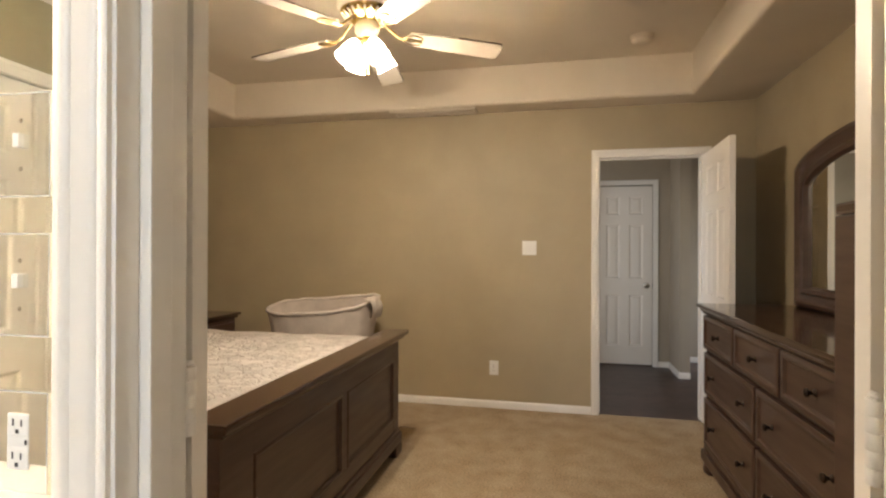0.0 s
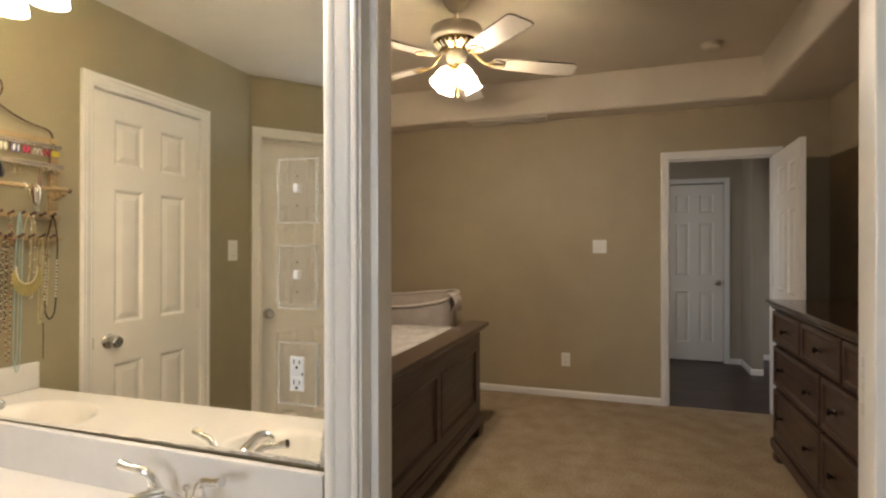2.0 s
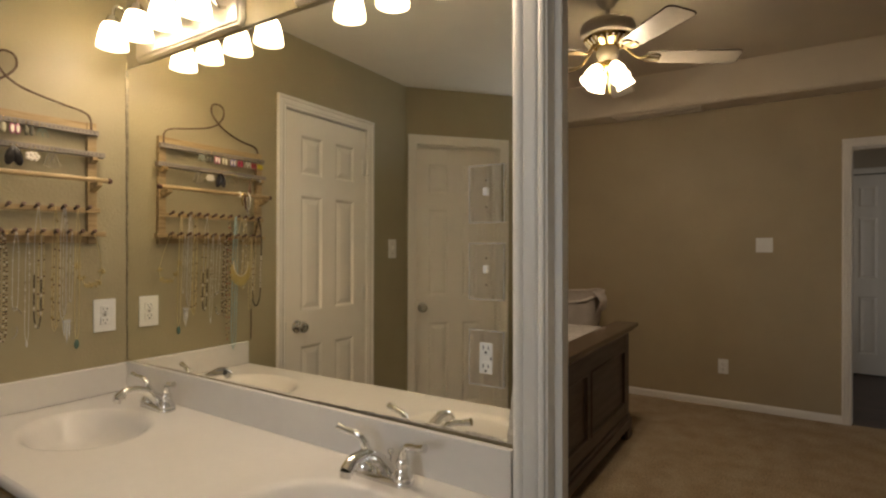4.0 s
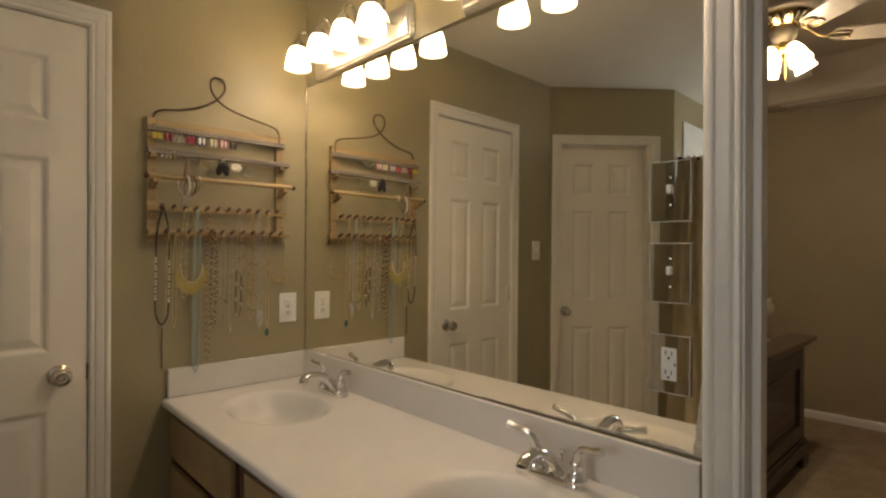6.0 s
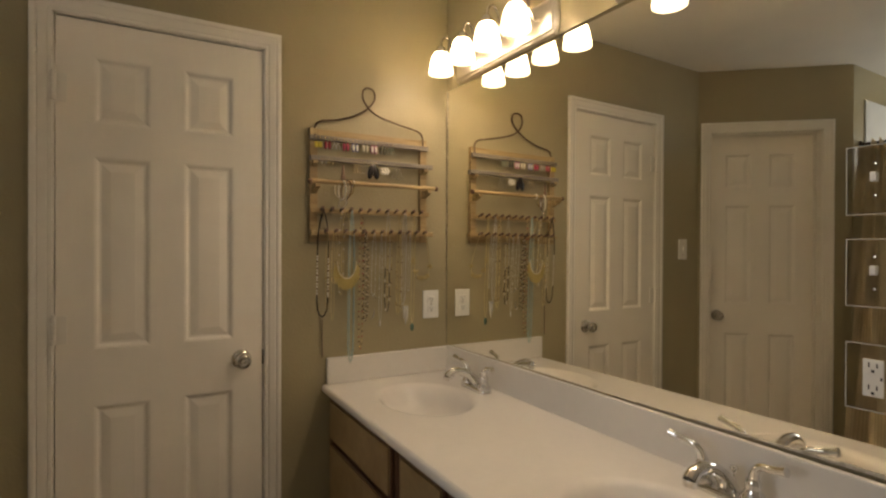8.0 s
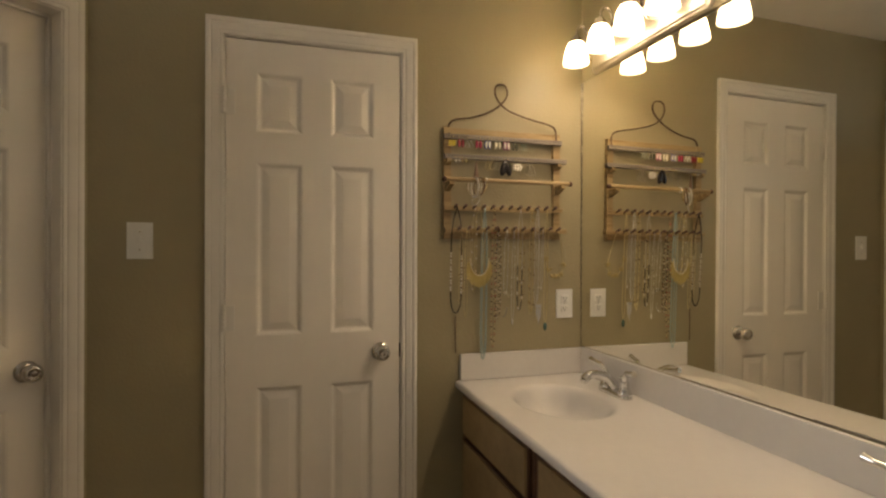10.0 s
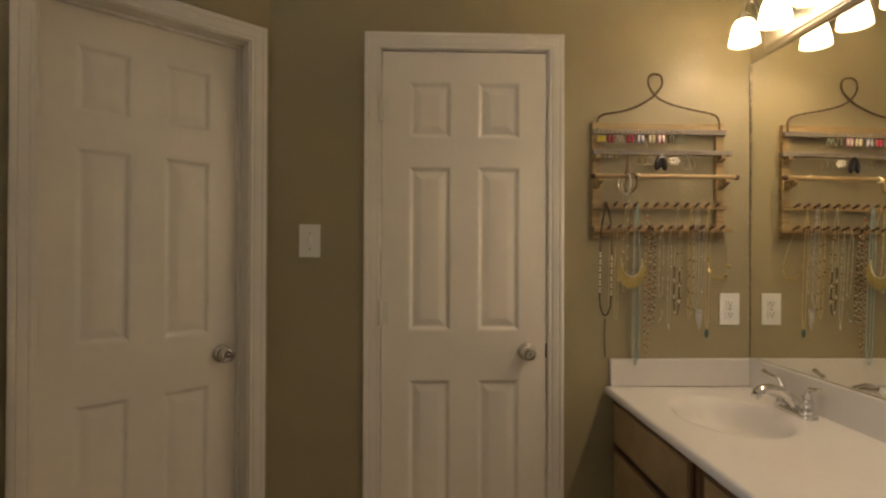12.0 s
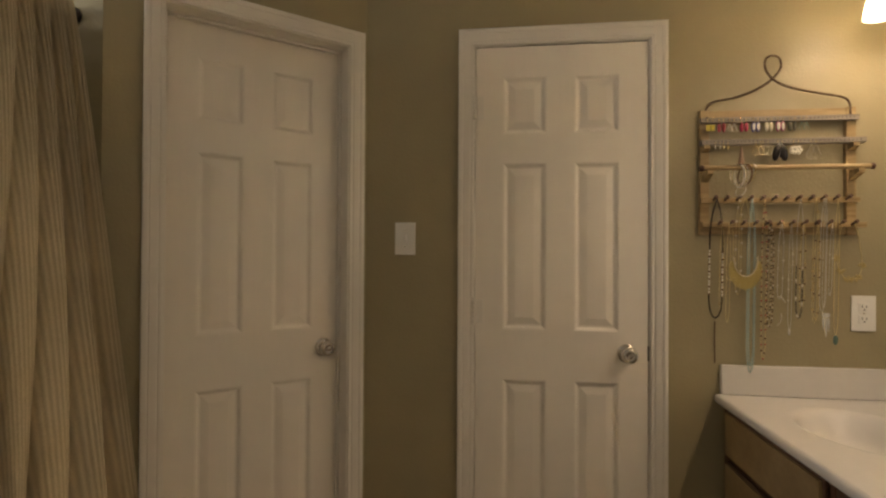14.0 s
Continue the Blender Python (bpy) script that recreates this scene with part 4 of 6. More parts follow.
# earrings on the slotted bars: (y, colour, shape)
EARRINGS = [(-0.591, (0.58, 0.47, 0.05), "square"), (-0.555, (0.30, 0.04, 0.045), "oval"), (-0.521, IVORY, "tri"), (-0.482, (0.42, 0.045, 0.09), "oval"),
            (-0.444, (0.17, 0.17, 0.36), "ring"), (-0.402, (0.62, 0.57, 0.42), "oval"), (-0.365, (0.50, 0.17, 0.27), "ring"), (-0.327, (0.13, 0.12, 0.08), "drop"), (-0.290, (0.34, 0.40, 0.30), "tri")]
def earring(y, z, x, colour, shape, size=1.0, label="", metal=0.0):
    e = thing("earring_pair", label or "pair of small dangling earrings on the rack", "earrings", pose(x, y, z), group="earrings on the rack")
    for s in (-0.0075, 0.0075):
        part("hook", tube(bmesh.new(), [(-0.002, s, 0.004), (0.003, s, 0.006), (0.004, s, 0.0), (0.004, s, -0.006 * size)], 0.0007, 5), gem(GOLD, 0.2, 1.0), e)
        bm = bmesh.new()
        zc = -0.021 * size
        if shape == "square":
            quad_box(bm, 0.002, 0.006, s - 0.007, s + 0.007, zc - 0.011, zc + 0.011, 0.0012)
        elif shape in ("oval", "drop"):
            ball(bm, (0.004, s, zc), 0.0135 * size, 0.25, 0.40, 1, 2)
        elif shape == "ring":
            ball(bm, (0.004, s, zc), 0.0145 * size, 0.2, 0.46, 1, 2)
        elif shape == "heart":
            bmesh.ops.create_icosphere(bm, subdivisions=2, radius=0.019 * size, matrix=pose(0.004, s * 1.2, zc, math.copysign(15, s)) @ Matrix.Diagonal((0.16, 0.50, 1.1, 1)))
        elif shape == "flower":
            for k in range(5):
                ball(bm, (0.004, s * 0.8 + 0.0065 * size * math.cos(k * 1.257), zc + 0.0065 * size * math.sin(k * 1.257)), 0.0062 * size, 0.4, 1, 1, 1)
        elif shape == "kite":
            tube(bm, [(0.004, s, zc + 0.016 * size), (0.004, s - 0.011 * size, zc - 0.012 * size), (0.004, s, zc - 0.018 * size), (0.004, s + 0.011 * size, zc - 0.012 * size), (0.004, s, zc + 0.016 * size)], 0.0011, 5)
        elif shape == "hoop":
            tube(bm, [(0.004, s + 0.012 * size * math.sin(a), zc - 0.012 * size * math.cos(a)) for a in np.linspace(0, 2 * math.pi, 17)], 0.0006, 5)
        else:
            tube(bm, [(0.004, s, zc + 0.014), (0.004, s - 0.008 * size, zc - 0.012), (0.004, s + 0.008 * size, zc - 0.012), (0.004, s, zc + 0.014)], 0.0016, 5)
        pe = part("pendant", bm, gem(colour, 0.25, metal), e)
        if shape == "ring":
            part("inset", ball(bmesh.new(), (0.0068, s, zc), 0.0115 * size, 0.15, 0.40, 1, 1), gem(IVORY), pe)
for y, c, sh in EARRINGS:
    earring(y, 1.728, 0.036, c, sh, 1.25)
for y, c, sh, sz, mt in ((-0.572, SILVER, "drop", 0.6, 1.0), (-0.545, GOLD, "drop", 0.6, 1.0), (-0.441, GOLD, "kite", 1.1, 1.0), (-0.417, SILVER, "hoop", 1.25, 1.0), (-0.372, BLACK, "heart", 1.55, 0.3),
                         (-0.322, IVORY, "flower", 1.3, 0.0), (-0.267, (0.78, 0.76, 0.72), "kite", 1.5, 0.9)):
    earring(y, 1.645, 0.048, c, sh, sz, metal=mt, label="pair of dangling earrings on the grey bar")

# bracelets on the dowel
for k, (y, w, r, c, top) in enumerate(((-0.514, 0.020, 0.034, SILVER, 1.5672), (-0.506, 0.012, 0.038, IVORY, 1.5672), (-0.498, 0.016, 0.040, SILVER, 1.5672), (-0.489, 0.022, 0.036, BROWN, 1.5672),
                                       (-0.474, 0.018, 0.030, GOLD, 1.5672), (-0.503, 0.021, 0.019, SILVER, 1.4975))):
    lean = 0.6 + 0.25 * k
    b = tube(bmesh.new(), [(DOWX + 0.001 + 0.7 * r * math.sin(a) * math.cos(lean * 0.4), y + 0.62 * w * math.sin(a + 0.1 * k), top - r + r * math.cos(a) + 0.0015) for a in np.linspace(0, 2 * math.pi, 33)], 0.0021, 6)
    solid("bracelet", b, gem(c, 0.25, 0.9 if c not in (IVORY, BROWN) else 0.0), "thin metal bangle hanging on the dowel", "bracelet", "bracelets on the rack")
ring_bm = lathe(bmesh.new(), [(0.0088, -0.004), (0.0125, -0.003), (0.0125, 0.003), (0.0088, 0.004)], 14, pose(DOWX, -0.461, 1.5585, 90))
solid("ring_slide", ring_bm, gem(IVORY), "ivory ring slid onto the dowel", "ring")
leaf_bm = bmesh.new()
bmesh.ops.create_cone(leaf_bm, cap_ends=True, segments=10, radius1=0.011, radius2=0.002, depth=0.062, matrix=Matrix.Translation((DOWX + 0.012, -0.505, 1.600)) @ Matrix.Diagonal((0.3, 1, 1, 1)))
solid("hair_ornament", leaf_bm, gem((0.22, 0.13, 0.075), 0.4), "brown pointed ornament on the dowel", "ornament")


# necklaces: looped strings of beads or fine chain from the pegs
def strand(y, z, drop, width, wobble=0.0, seed=0, x=0.052):
    rng = random.Random(seed)
    pts = []
    for i in range(41):
        s = i / 40 * 2 - 1
        a = abs(s)
        yy = y + width * math.copysign(1 - (1 - min(1, (1 - a) * 3 + 0.0)) ** 2 if a > 0.66 else 1, s) * (1 if a > 0.12 else a / 0.12)
        zz = z - drop * (1 - a ** 1.0) if a > 0.12 else z - drop * 0.88 - (drop * 0.12) * math.cos(a / 0.12 * math.pi / 2) ** 0.6
        pts.append(Vector((x - 0.018 * (1 - a) + wobble * rng.uniform(-1, 1), yy + wobble * rng.uniform(-1, 1), zz)))
    return pts


def necklace(y, z, drop, width, beads, label, seed=0, step=0.0065, chain=None, x=0.052):
    """beads: list of (colour, radius, metal) repeated along the string."""
    n = thing("necklace", label, "necklace", group="necklaces on the rack")
    pts = strand(y, z, drop, width, seed=seed, x=x)
    part("string", tube(bmesh.new(), pts, 0.0008 if beads else 0.0010, 5), gem(chain or GOLD, 0.3, 0.6), n)
    if beads:
        bms = {}
        acc, k = 0.0, 0
        for a, b in zip(pts, pts[1:]):
            ln = (b - a).length
            while acc < ln:
                bead = beads[k % len(beads)]
                k += 1
                if bead:
                    ball(bms.setdefault(bead, bmesh.new()), a.lerp(b, acc / ln), bead[1], sub=1)
                acc += step
            acc -= ln
        for (c, r, mt), bm in bms.items():
            ob = part("bead_string", bm, gem(c, 0.25, mt), n)
            tagged(ob, kind="stuff")
    return n


PEG = lambda k: -0.578 + k * 0.0385
LOW = lambda k: -0.567 + k * 0.0385
dk, iv, tq = (BLACK, 0.0036, 0.0), (IVORY, 0.0038, 0.0), (TURQ, 0.0033, 0.0)
gd, sl, br = (GOLD, 0.0030, 1.0), (SILVER, 0.0030, 1.0), (BROWN, 0.0032, 0.0)
tb = (BLACK, 0.0029, 0.0)
necklace(PEG(0) + 0.004, 1.456, 0.412, 0.0215, [dk] * 28 + [iv, (SILVER, 0.004, 0.9), iv, (BROWN, 0.004, 0)] * 6 + [dk] * 26 + [iv, (SILVER, 0.004, 0.9), iv, (BROWN, 0.004, 0)] * 6 + [dk] * 40, "black cord necklace with white and brown beads", 1)
necklace(PEG(3) + 0.005, 1.456, 0.597, 0.0125, [tq], "long double strand of turquoise beads", 2, 0.0078, x=0.044)
necklace(PEG(3) + 0.008, 1.456, 0.575, 0.0075, [tq], "long double strand of turquoise beads", 3, 0.0078, x=0.040)
necklace(LOW(4) + 0.013, 1.372, 0.355, 0.0098, [(BROWN, 0.0033, 0), (BLACK, 0.0033, 0), (IVORY, 0.0026, 0), (BROWN, 0.0033, 0), (SILVER, 0.0024, 1.0)], "long necklace of dark and ivory beads", 4, 0.0075)
necklace(LOW(4) + 0.010, 1.372, 0.330, 0.0060, [(BLACK, 0.0032, 0), (BLACK, 0.0030, 0), (IVORY, 0.0024, 0)], "long necklace of black and ivory beads", 24, 0.0094)
necklace(PEG(4) + 0.004, 1.456, 0.548, 0.0072, [(RED, 0.0032, 0), None, (BROWN, 0.0036, 0), None, gd], "long fine necklace of red and brown beads", 5, 0.010)
necklace(LOW(1), 1.372, 0.20, 0.010, None, "fine gold chain necklace", 6)
necklace(LOW(1) - 0.006, 1.372, 0.345, 0.006, [None] * 4 + [gd], "fine gold chain with small gold drops", 19, 0.017)
necklace(LOW(5) + 0.008, 1.372, 0.26, 0.008, [None, None, None, (IVORY, 0.0034, 0), None], "fine chain necklace with pearl beads", 7, 0.012, SILVER)
necklace(LOW(6), 1.372, 0.365, 0.0055, [None] * 14 + [sl, None, (IVORY, 0.0036, 0)] * 3 + [None] * 10, "fine silver chain with pearl beads", 8, 0.012, SILVER)
necklace(-0.3065, 1.456, 0.408, 0.0098, [None] * 42 + ([tb] * 8 + [None, iv, None]) * 6 + [None] * 60, "fine necklace with black tube beads", 9, 0.0055, SILVER)
necklace(LOW(7), 1.372, 0.29, 0.008, [gd, None, None, br], "fine necklace with gold beads", 10, 0.014)
necklace(PEG(8) + 0.012, 1.456, 0.425, 0.008, [None] * 16 + [gd, None, None, (GOLD, 0.0048, 1.0), None] * 3 + [None] * 12, "gold chain necklace with gold beads", 11, 0.013)
necklace(LOW(8) + 0.006, 1.372, 0.33, 0.008, [br, None, gd, None, None], "fine chain with scattered gold and brown beads", 12, 0.012)
necklace(PEG(9) - 0.002, 1.456, 0.385, 0.0085, None, "fine silver chain necklace", 13, chain=SILVER)
necklace(PEG(9) + 0.004, 1.456, 0.372, 0.0060, [None, None, None, sl], "fine silver chain with clear beads", 20, 0.011, SILVER)
necklace(PEG(10) + 0.002, 1.456, 0.462, 0.007, None, "fine gold chain necklace with a green pendant", 14)
necklace(LOW(9) + 0.012, 1.372, 0.245, 0.0045, [None] * 7 + [sl, None, iv, None], "fine silver chain with white beads", 21, 0.012, SILVER)
necklace(PEG(0) + 0.022, 1.372, 0.30, 0.006, [None, None, None, None, (GOLD, 0.0036, 1.0)], "fine chain necklace with gold drops", 16, 0.02)
necklace(PEG(2), 1.456, 0.33, 0.009, [None, None, iv], "fine gold chain with pearl beads", 17, 0.016)
necklace(PEG(2) + 0.018, 1.456, 0.265, 0.016, None, "thin chain carrying a gold bib", 18)


def flower_necklace():
    """Chain dropping from two pegs into a curve of gold blossoms."""
    n = thing("necklace", "short necklace of clustered gold blossoms", "necklace", group="necklaces on the rack")
    keys = [(0.058, -0.182, 1.372), (0.046, -0.186, 1.31), (0.038, -0.189, 1.254), (0.036, -0.178, 1.212), (0.035, -0.156, 1.184), (0.035, -0.122, 1.190), (0.036, -0.110, 1.230), (0.046, -0.122, 1.30), (0.058, -0.143, 1.372)]
    part("string", tube(bmesh.new(), curve_points(keys, 6), 0.0009, 5), gem(GOLD, 0.3, 0.8), n)
    rng = random.Random(11)
    for k, (x, y, z) in enumerate(keys[2:7] + [(0.035, -0.138, 1.181)]):
        bm = bmesh.new()
        for q in range(7):
            a = q * 0.9 + k
            d = 0.0 if q == 0 else rng.uniform(0.006, 0.011)
            ball(bm, (x + rng.uniform(0, 0.005), y + d * math.cos(a), z + 0.8 * d * math.sin(a)), rng.uniform(0.0035, 0.0055), 0.6, 1, 1, 1)
        part("blossom", bm, gem((0.46, 0.36, 0.16), 0.38, 0.9), n)


flower_necklace()


def bib():
    """Crescent of fine gold fringe below a pale chain arc."""
    p = thing("bib_pendant", "gold fringe crescent bib hanging on a chain", "pendant", pose(0.046, -0.480, 1.248))
    bm = bmesh.new()
    for k in range(66):
        a = math.pi * (0.02 + 0.96 * k / 65)
        j = 0.002 * math.sin(k * 2.7)
        tube(bm, [(0, -0.038 * math.cos(a), -0.059 * math.sin(a)), (-0.002 + j * 0.6, -(0.038 + 0.024 * min(1, 0.45 + math.sin(a))) * math.cos(a), -(0.099 + j + (0.004 if k % 11 == 0 else 0)) * math.sin(a) - 0.004)], 0.0015, 4)
    f = part("fringe", bm, gem((0.56, 0.45, 0.17), 0.45, 0.5), p)
    tagged(f, kind="stuff")
    part("chain_arc", tube(bmesh.new(), [(0.002, -0.038 * math.cos(a), -0.059 * math.sin(a)) for a in np.linspace(-0.15, math.pi + 0.15, 29)], 0.0024, 6), gem((0.82, 0.74, 0.52), 0.3, 0.7), p, "pale gold chain arc")


bib()
for y, z, c, w, h, lab in ((PEG(10) + 0.002, 0.978, (0.09, 0.16, 0.125), 0.0085, 0.017, "green stone pendant on a chain"), (LOW(6), 1.002, SILVER, 0.0035, 0.012, "slim silver pendant on a chain")):
    solid("pendant", ball(bmesh.new(), (0.035, y, z), 1.0, 0.004, w, h, 2), gem(c, 0.15), lab, "pendant")
cry = thing("pendant", "clear crystal pendant with hanging points on a chain", "pendant", pose(0.036, -0.2215, 1.068))
part("bar", boxes((-0.003, 0.003, -0.012, 0.012, -0.012, 0.0, 0.001)), M_RIM, cry)
for k, (y, ln) in enumerate(((-0.008, 0.060), (0.0, 0.084), (0.008, 0.066))):
    part("point", lathe(bmesh.new(), [(0, -ln), (0.0030, -ln + 0.02), (0.0036, -0.02), (0.0015, -0.012), (0, -0.012)], 6, pose(0.0005 * k, y, 0)), M_RIM, cry)
hoop = thing("pendant", "pair of curved silver hoops hanging on a chain", "pendant", pose(0.036, -0.372, 1.070))
for a0, a1, dy, dz in ((0.3, 1.9, 0.002, 0.022), (-1.3, 0.4, -0.010, -0.018)):
    part("hoop", tube(bmesh.new(), [(0, dy + 0.021 * math.cos(a), dz + 0.030 * math.sin(a)) for a in np.linspace(a0, a1, 13)], 0.0022, 6), gem(SILVER, 0.2, 1.0), hoop)
solid("leather_cord", tube(bmesh.new(), curve_points([(0.010, -0.566, 1.03), (0.010, -0.567, 0.96), (0.010, -0.566, 0.886)], 4), 0.0024, 6), gem((0.11, 0.06, 0.03), 0.5), "thin brown cord hanging against the wall", "cord")


# ---- bathtub alcove ----
tub = thing("bathtub", "white bathtub behind the shower curtain", "bathtub", pose(BX, -3.5, 0))
part("rim_and_apron", boxes((0.012, 1.6, 0.72, 0.80, 0.0, 0.50, 0.015), (0.012, 1.6, 0.012, 0.09, 0.0, 0.50, 0.012), (0.012, 0.10, 0.09, 0.72, 0.0, 0.50, 0.01), (1.50, 1.6, 0.09, 0.72, 0.0, 0.50, 0.01)), M_TILEWHITE, tub)
part("basin_floor", boxes((0.10, 1.50, 0.09, 0.72, 0.0, 0.14)), M_TILEWHITE, tub)
part("surround", boxes((0.001, 0.010, 0.012, 0.90, 0.503, 2.23, 0.003), (0.012, 0.479, 0.001, 0.010, 0.503, 2.23, 0.002), (1.383, 1.6, 0.001, 0.010, 0.503, 2.23, 0.002), (0.479, 1.383, 0.001, 0.010, 0.503, 1.25, 0.002)), M_TILEWHITE, tub, "white wall surround panel")
structure("wall_tub_foot", boxes((2.172, 2.272, -3.5, -2.60, 0, BATH_H)), M_BATH, "olive-taupe wall closing the tub alcove", "wall")
win = thing("window_bath", "small obscure bathroom window above the bathtub", "window", pose(1.05, -3.5, 1.25), kind="structure")
part("window_frame", boxes((0, 0.9, -0.10, -0.06, 0, 0.04, 0.003), (0, 0.9, -0.10, -0.06, 0.86, 0.90, 0.003), (0, 0.04, -0.10, -0.06, 0.04, 0.86, 0.003), (0.86, 0.9, -0.10, -0.06, 0.04, 0.86, 0.003)), M_TRIM, win)
window_light(pose(1.5, -3.57, 1.70, 90, 0, 0), 0.8, 0.8, WINDOW_WATTS, (0.92, 0.95, 0.98))
rod = thing("curtain_rod", "dark bronze shower curtain rod", "curtain rod", pose(BX, -2.55, 1.950))
part("rod", tube(bmesh.new(), [(0.004, 0, 0), (1.60, 0, 0)], 0.0125, 14), M_BRONZE, rod)
for x in (0.002, 1.588):
    part("flange", lathe(bmesh.new(), [(0, 0), (0.026, 0), (0.027, 0.006), (0.018, 0.012), (0, 0.012)], 20, pose(x, 0, 0, 0, 90)), M_BRONZE, rod)


def curtain():
    """Gathered ribbed cloth, tight at the rod and flaring out over the tub's side."""
    bm = bmesh.new()
    uvl = bm.loops.layers.uv.new("UVMap")
    nu, nv = 240, 46
    rows = []
    rng = random.Random(3)
    ph = [rng.uniform(-0.7, 0.7) for _ in range(40)]
    for j in range(nv + 1):
        v = j / nv
        flare = v ** 0.85
        row = []
        for i in range(nu + 1):
            u = i / nu
            x = 0.638 - 0.058 * flare + u * (0.30 + 0.46 * flare) + 0.02 * math.sin(u * 9) * v
            k = u * 8.0
            amp = (0.034 + 0.036 * flare) * (0.75 + 0.25 * math.sin(k * 0.7 + 1))
            w = math.sin(2 * math.pi * k * (1 - 0.22 * flare) + ph[int(k)] * 0.3 + 0.6 * math.sin(3 * v + u * 5))
            w = math.copysign(abs(w) ** 0.75, w)
            y = -2.521 + 0.225 * flare * (1 - 0.45 * u) + amp * w
            x += 0.012 * math.cos(2 * math.pi * k) * (0.5 + flare)
            z = 1.962 - v * 1.879 + 0.018 * w * (1 - v) ** 6
            row.append(bm.verts.new((x, y, z)))
        rows.append(row)
    for j, (a, b) in enumerate(zip(rows, rows[1:])):
        for i in range(nu):
            f = bm.faces.new((a[i], a[i + 1], b[i + 1], b[i]))
            for lp, (uu, vv) in zip(f.loops, ((i, j), (i + 1, j), (i + 1, j + 1), (i, j + 1))):
                lp[uvl].uv = (uu / nu, vv / nv)
    return bm


cu = thing("shower_curtain", "cream ribbed cloth shower curtain drawn to one side", "shower curtain")
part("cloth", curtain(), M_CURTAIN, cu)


def liner():
    """Plain inner cloth bunched against the wall inside the tub, added to block window light there."""
    bm = bmesh.new()
    rows = []
    for j in range(13):
        v = j / 12
        rows.append([bm.verts.new((BX + 0.016 + 0.36 * i / 90, -2.612 - 0.05 * v - 0.06 * i / 90 - 0.028 * math.sin(i / 90 * 40) * (0.6 + 0.4 * v), 1.925 - 1.55 * v)) for i in range(91)])
    for a, b in zip(rows, rows[1:]):
        for i in range(90):
            bm.faces.new((a[i], a[i + 1], b[i + 1], b[i]))
    return bm


# Added sheet: keeps the wall strip beside the curtain dark
part("liner", liner(), M_CURTAIN, cu, "added inner cloth that shades the wall strip beside the curtain")
for k in range(6):
    x = 0.61 + k * 0.056
    part("curtain_ring", tube(bmesh.new(), [(x, -2.55 + 0.021 * math.sin(a), 1.944 + 0.024 * math.cos(a)) for a in np.linspace(0, 2 * math.pi, 15)], 0.0016, 5), M_BRONZE, cu)

